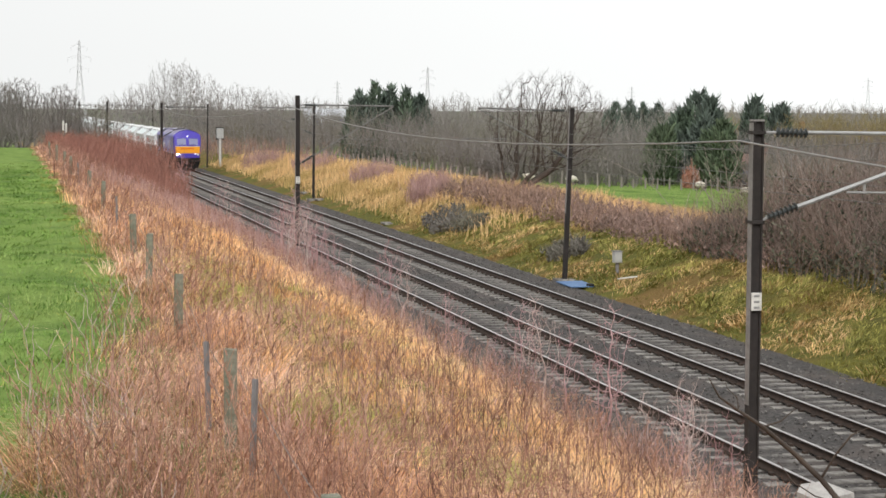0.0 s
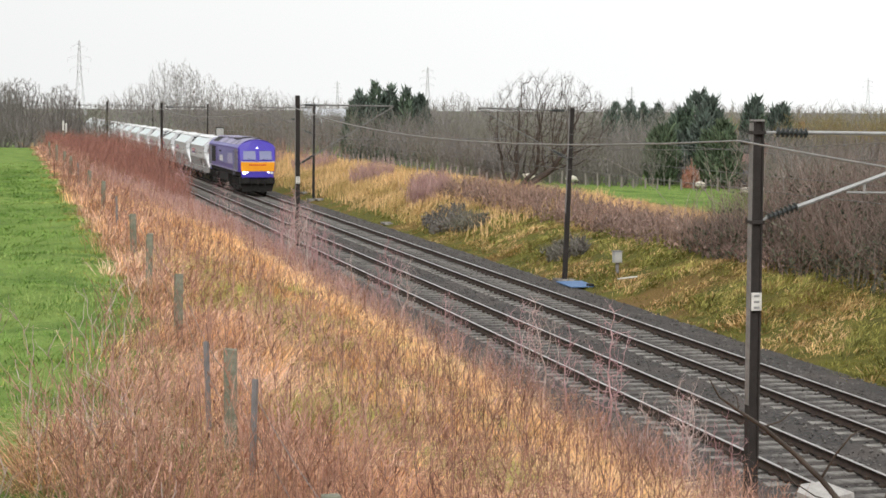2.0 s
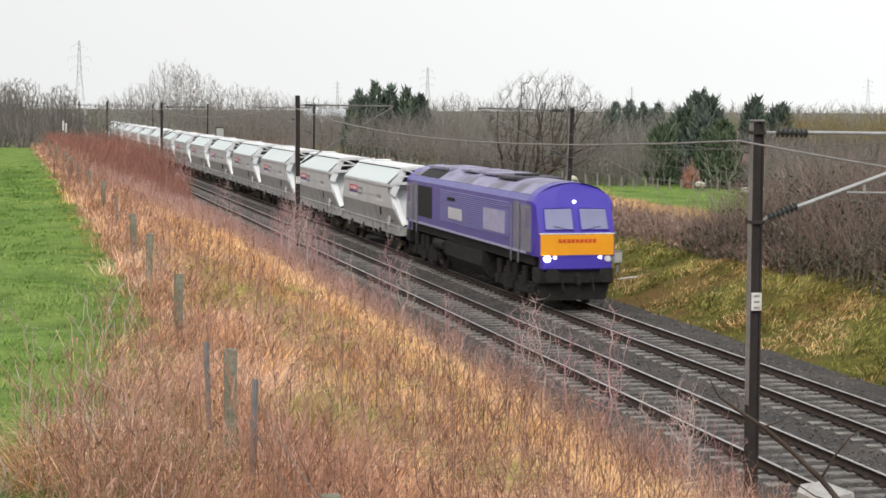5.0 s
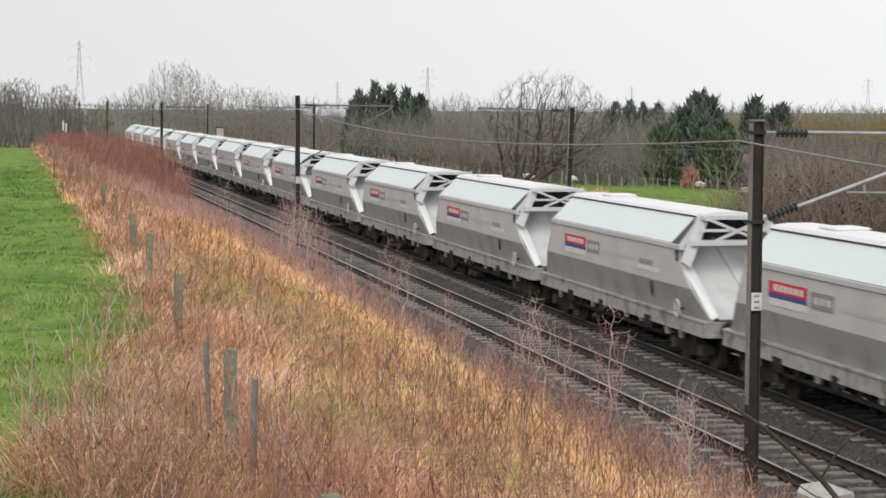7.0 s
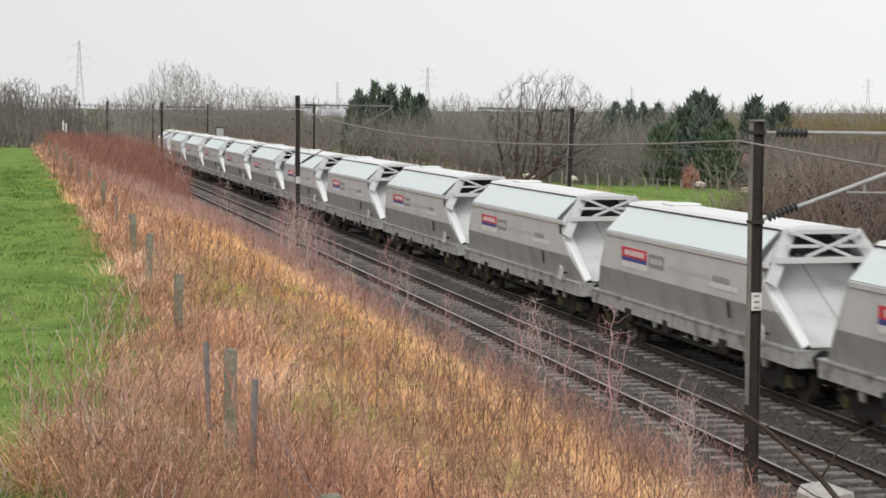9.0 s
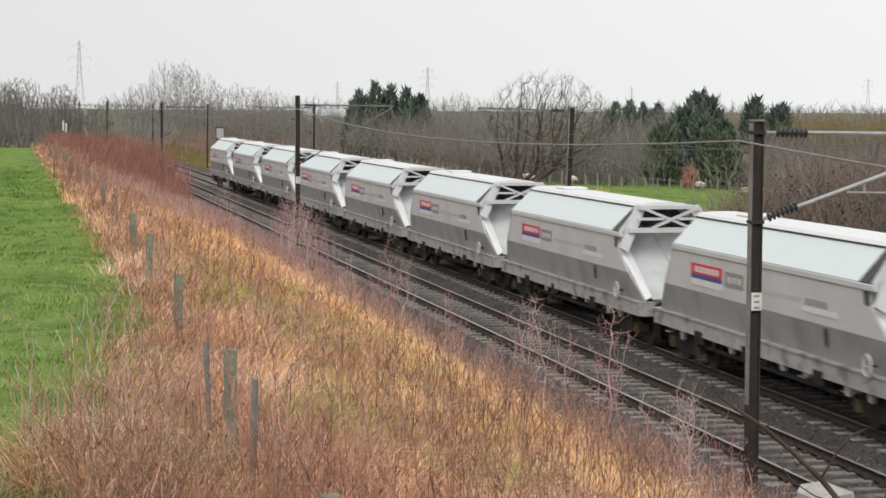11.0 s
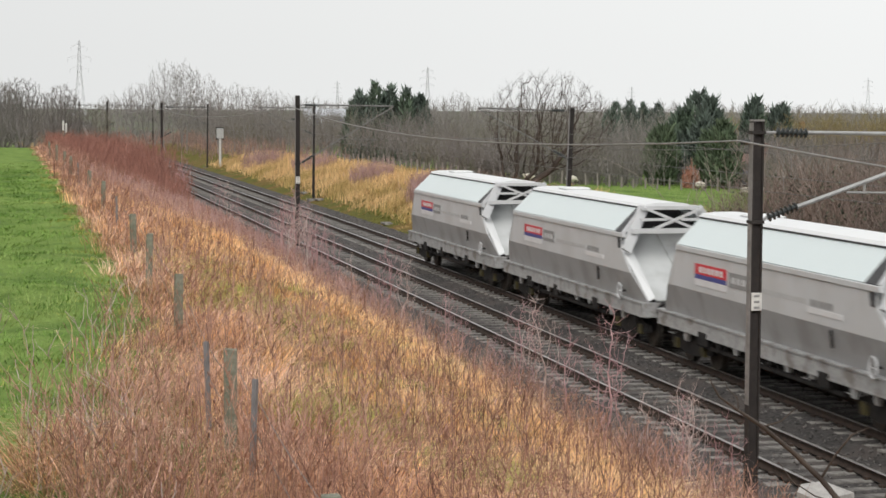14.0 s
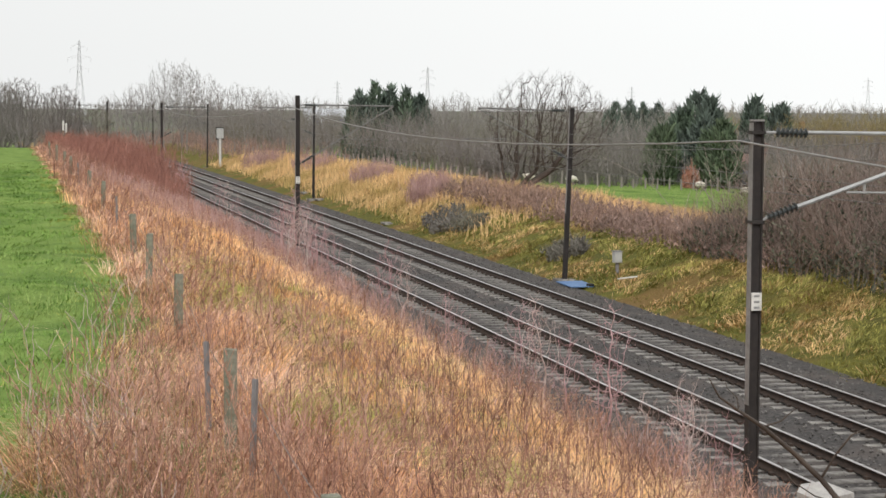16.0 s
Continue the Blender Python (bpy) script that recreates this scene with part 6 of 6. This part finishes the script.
for dz in (0.4, 0.75):
    w = wire("fence_wire", [Vector((*[float(q) for q in line(92.0 - 6 * k / 12, 20.5 + 21.5 * k / 12)[:2]], float(ground_z(92.0 - 6 * k / 12, 20.5 + 21.5 * k / 12)) + dz)) for k in range(13)], 0.006, "")
    w.parent = rf
    for key in ("label", "category", "group"):
        if key in w:
            del w[key]


# ---- lineside things ----
def lineside():
    c = tagged(new("location_cabinet"), "small grey equipment box on a post beside the far bank", "cabinet")
    c.matrix_basis = heading(24.0, 6.9, float(ground_z(24.0, 6.9)) - GRADE * 24)
    part("post", boxed(-0.05, 0.05, -0.05, 0.05, -0.2, 0.5), M_METALPOST, c)
    bx = part("box", boxed(-0.16, 0.16, -0.14, 0.14, 0.45, 0.88, bevel=0.015), M_CABINET, c)
    part("door", boxed(-0.13, 0.13, -0.152, -0.141, 0.49, 0.84, bevel=0.004), M_CABINET, bx)
    part("lid", boxed(-0.19, 0.19, -0.17, 0.17, 0.881, 0.91, bevel=0.008), M_METALPOST, bx)
    t = tagged(new("blue_sheet"), "flat blue sheet lying on the ballast beside the mast", "sheet")
    t.matrix_basis = heading(24.2, 5.35, -0.44)
    bm = bmesh.new()
    slab(bm, [(-0.55, -1.1, 0.05), (0.6, -0.9, 0.03), (0.5, 1.0, 0.08), (-0.5, 1.1, 0.06)], 0.03)
    part("sheet", bm, M_BLUEBOARD, t)
    part("edge_weight", boxed(0.2, 0.42, -0.95, -0.6, 0.03, 0.13, bevel=0.02), M_BLACK, t)
    st = tagged(new("marker_stick"), "short white stick lying in the grass", "stick")
    st.matrix_basis = heading(22.0, 6.6, float(ground_z(22, 6.6)) - GRADE * 22)
    part("stick", bar(bmesh.new(), (-0.35, 0.0, 0.12), (0.35, -0.25, 0.22), 0.06, 0.05), M_PLATE, st)
    lid = tagged(new("concrete_slab"), "broken pale concrete slab beside the near track", "slab")
    lid.matrix_basis = heading(-18.1, -3.75, 0.12) @ pose(0, 0, 0, 5, -8, 14) @ Matrix.Diagonal((0.62, 0.62, 1, 1))
    bm = bmesh.new()
    prism(bm, [(-0.5, -0.5), (0.5, -0.62), (0.46, 0.5), (-0.1, 0.66), (-0.5, 0.3)], "z", 0.35, 0.46)
    box(bm, -0.45, 0.4, -0.45, 0.4, -0.5, 0.352)
    part("slab", bm, M_CONC, lid)
    sg = tagged(new("signal_box_post"), "pale grey signal cabinet on a tall white post", "signal")
    sg.matrix_basis = heading(155.0, 6.6, -0.45)
    part("post", rod(bmesh.new(), (0, 0, -0.2), (0, 0, 3.3), 0.11, 10), M_PLATE, sg)
    hd = part("signal_head", boxed(-0.36, 0.36, -0.2, 0.2, 3.3, 4.4, bevel=0.05), M_CABINET, sg)
    part("back_plate", boxed(-0.42, 0.42, 0.205, 0.23, 3.2, 4.5, bevel=0.008), M_BLACK, hd)
    part("ladder", bar(bmesh.new(), (0.2, 0.12, 0), (0.2, 0.12, 3.3), 0.05, 0.05, (0, 1, 0)), M_GALV, sg)
    part("base", boxed(-0.3, 0.3, -0.3, 0.3, -0.3, 0.05, bevel=0.03), M_CONC, sg)
    for k in range(2):
        w = tagged(new("marker_post"), "short white marker post at the field's end", "post", group="white marker posts")
        y = 172.0 + k
        x = (112 + k * 5 - 784) * y / 3323
        w.location = (x, y, ground_at(x, y))
        part("post", boxed(-0.06, 0.06, -0.06, 0.06, -0.2, 2.2 - 0.1 * k, bevel=0.02), M_POST, w)
        part("white_top", boxed(-0.08, 0.08, -0.08, 0.08, 2.2 - 0.1 * k, 3.1 - 0.1 * k, bevel=0.02), M_PLATE, w, "white painted top")
    for s, l, zz in ((88.0, 6.0, 0), (96.0, 6.2, 0), (62.0, 5.6, 0)):
        w = tagged(new("cable_trough"), "flat pale concrete trough lid beside the track", "trough lid", group="trough lids")
        w.matrix_basis = heading(s, l, float(ground_z(s, l)) - GRADE * s + 0.1)
        part("lid", boxed(-0.25, 0.25, -0.6, 0.6, -0.12, 0.0, bevel=0.015), M_SLEEPER, w)


lineside()


def sheep(x, y, turn, seed, grazing=True):
    ob = tagged(new("sheep"), "white woolly sheep grazing on the green pasture", "sheep", group="sheep on the pasture")
    ob.matrix_basis = Matrix.Translation((x, y, ground_at(x, y))) @ Matrix.Rotation(turn, 4, "Z") @ Matrix.Scale(0.82, 4)
    bm = bmesh.new()
    bmesh.ops.create_icosphere(bm, subdivisions=3, radius=1.0)
    rng = random.Random(seed)
    for v in bm.verts:
        q = 1 + 0.06 * math.sin(v.co.x * 9 + seed) * math.sin(v.co.y * 8) + rng.uniform(-0.03, 0.03)
        v.co = Vector((v.co.x * 0.56 * q, v.co.y * 0.27 * q, v.co.z * 0.29 * q + 0.58))
    part("body", bm, M_WOOL, ob, smooth=True)
    bm = bmesh.new()
    bmesh.ops.create_icosphere(bm, subdivisions=2, radius=1.0)
    for v in bm.verts:
        v.co = Vector((v.co.x * 0.17 + 0.68, v.co.y * 0.09, v.co.z * 0.11 + (0.32 if grazing else 0.85)))
    hd = part("head", bm, M_SHEEPFACE, ob, smooth=True)
    part("neck", rod(bmesh.new(), (0.42, 0, 0.62), (0.64, 0, 0.36 if grazing else 0.82), 0.13, 10, 0.09), M_WOOL, ob)
    for sy in (-1, 1):
        part("ear", rod(bmesh.new(), (0.6, sy * 0.07, 0.4 if grazing else 0.92), (0.58, sy * 0.17, 0.4 if grazing else 0.92), 0.03, 6, 0.01), M_SHEEPFACE, hd)
        for lx in (-0.36, 0.34):
            part("leg", rod(bmesh.new(), (lx, sy * 0.14, -0.02), (lx, sy * 0.14, 0.42), 0.035, 7, 0.05), M_SHEEPFACE, ob)


for i, (x, y, a) in enumerate([(19.0, 139.0, 0.6), (20.9, 129.5, 2.2), (6.4, 140.0, 2.6), (9.4, 138.0, 0.4), (22.4, 131.0, 3.0)]):
    sheep(x, y, a, i, i != 2)


# ---- distance: pylons and buildings ----
def pylon(x, y, h, seed):
    """A lattice tower of four tapering legs with three pairs of arms."""
    ob = tagged(new("electricity_pylon"), "tall grey steel lattice pylon far behind the fields", "pylon", group="electricity pylons")
    z0 = -2.0
    ob.matrix_basis = Matrix.Translation((x, y, z0)) @ Matrix.Rotation(0.3 * math.sin(seed * 2.0), 4, "Z")
    w = 0.11 if y < 1500 else 0.16

    def half(z):
        return float(np.interp(z / h, [0, 0.55, 1.0], [4.2, 1.3, 0.45]))
    levels = [0, 0.14, 0.27, 0.38, 0.47, 0.55, 0.62, 0.69, 0.76, 0.83, 0.9, 0.97]
    for cx, cy in ((-1, -1), (1, -1), (1, 1), (-1, 1)):
        bm = bmesh.new()
        for a, b in zip(levels, levels[1:]):
            bar(bm, (cx * half(a * h), cy * half(a * h), a * h), (cx * half(b * h), cy * half(b * h), b * h), w * 2, w * 2, (0, 1, 0))
        part("leg", bm, M_PYLON, ob)
    bm = bmesh.new()
    for a, b in zip(levels, levels[1:]):
        p, q = half(a * h), half(b * h)
        for sx, sy, ex, ey in ((-1, -1, 1, -1), (1, -1, 1, 1), (1, 1, -1, 1), (-1, 1, -1, -1)):
            bar(bm, (sx * p, sy * p, a * h), (ex * q, ey * q, b * h), w, w, (0.3, 1, 0))
            bar(bm, (ex * p, ey * p, a * h), (sx * q, sy * q, b * h), w, w, (0.3, 1, 0))
    part("lattice", bm, M_PYLON, ob)
    for za, reach in ((0.62, 6.5), (0.76, 8.0), (0.9, 5.5)):
        for sx in (-1, 1):
            bm = bmesh.new()
            bar(bm, (sx * 0.8, 0, za * h), (sx * reach, 0, za * h + 0.4), w * 1.6, w * 1.6, (0, 1, 0))
            bar(bm, (sx * 0.7, 0, za * h + 2.2), (sx * reach, 0, za * h + 0.4), w * 1.3, w * 1.3, (0, 1, 0))
            arm = part("cross_arm", bm, M_PYLON, ob)
            part("insulator_string", rod(bmesh.new(), (sx * reach, 0, za * h + 0.4), (sx * reach, 0, za * h - 2.2), w * 1.2, 5), M_PYLON, arm)
    part("peak", rod(bmesh.new(), (0, 0, h * 0.965), (0, 0, h * 1.0), 0.5, 4, 0.1), M_PYLON, ob)
    return ob


# pylon steel lightened in its base colour to carry the distance haze
M_PYLON = material("haze_paled_steel", (0.66, 0.67, 0.68), 0.7, 0.0, second=(0.44, 0.45, 0.46), scale=0.5)
PYLONS = [(-251.4, 1300, 54.5), (-16.4, 1900, 50.5), (-186.6, 3300, 56.0), (585.5, 2600, 53.5), (378.7, 3800, 55.0)]
for i, (x, y, h) in enumerate(PYLONS):
    pylon(x, y, h, i)


def house(x, y, w, d, eaves, ridge, turn, words, wall=None, roof=None, windows=3):
    ob = tagged(new("house"), words, "house", group="distant buildings")
    ob.matrix_basis = Matrix.Translation((x, y, ground_at(x, y))) @ Matrix.Rotation(turn, 4, "Z")
    part("wall", boxed(-w / 2, w / 2, -d / 2, d / 2, -0.3, eaves), wall or M_BRICK, ob)
    bm = bmesh.new()
    prism(bm, [(-d / 2 - 0.3, eaves), (d / 2 + 0.3, eaves), (0, ridge)], "x", -w / 2 - 0.2, w / 2 + 0.2)
    rf_ = part("roof", bm, roof or M_TILE, ob)
    part("chimney", boxed(w * 0.3, w * 0.3 + 0.6, -0.3, 0.3, ridge - 0.6, ridge + 0.9), wall or M_BRICK, rf_)
    for k in range(windows):
        xx = -w / 2 + w * (k + 0.5) / windows
        wi = part("window", boxed(xx - 0.5, xx + 0.5, -d / 2 - 0.03, -d / 2 - 0.002, eaves - 1.6, eaves - 0.5), M_GLASS, ob)
        part("window_frame", boxed(xx - 0.58, xx + 0.58, -d / 2 - 0.045, -d / 2 - 0.031, eaves - 1.68, eaves - 1.6), M_PALE, wi)
    return ob


house(42.0, 236, 9, 6, 2.2, 4.4, 0.15, "red brick house with a tiled roof half hidden by trees")
house(24.9, 153, 3.0, 3.0, 1.9, 2.7, -0.2, "low dull brick outbuilding beside the conifers", M_DULLBRICK, M_DULLBRICK, 1)
house(-23.0, 420, 16, 9, 4.5, 6.2, 0.1, "pale metal shed far behind the woods", M_GREYWALL, M_GREYWALL)


# ---- what moves ----
SPEED, LOCO_S, LAST_S, WAGON_L = 25.519, 140.2, 389.05, 15.26


def motions():
    """The train runs down the far track at a nearly even speed, with a slight surge each second."""
    times = [0.5 * k for k in range(33)]
    centres = [(LOCO, LOCO_S + 10.1)] + [(w, LAST_S - 7.15 - WAGON_L * (14 - k)) for k, w in enumerate(WAGONS)]
    for ob, s0 in centres:
        walk(ob, [(t, heading(s0 - SPEED * t + (0.25 if k % 2 else -0.25), FAR_T)) for k, t in enumerate(times)])


motions()
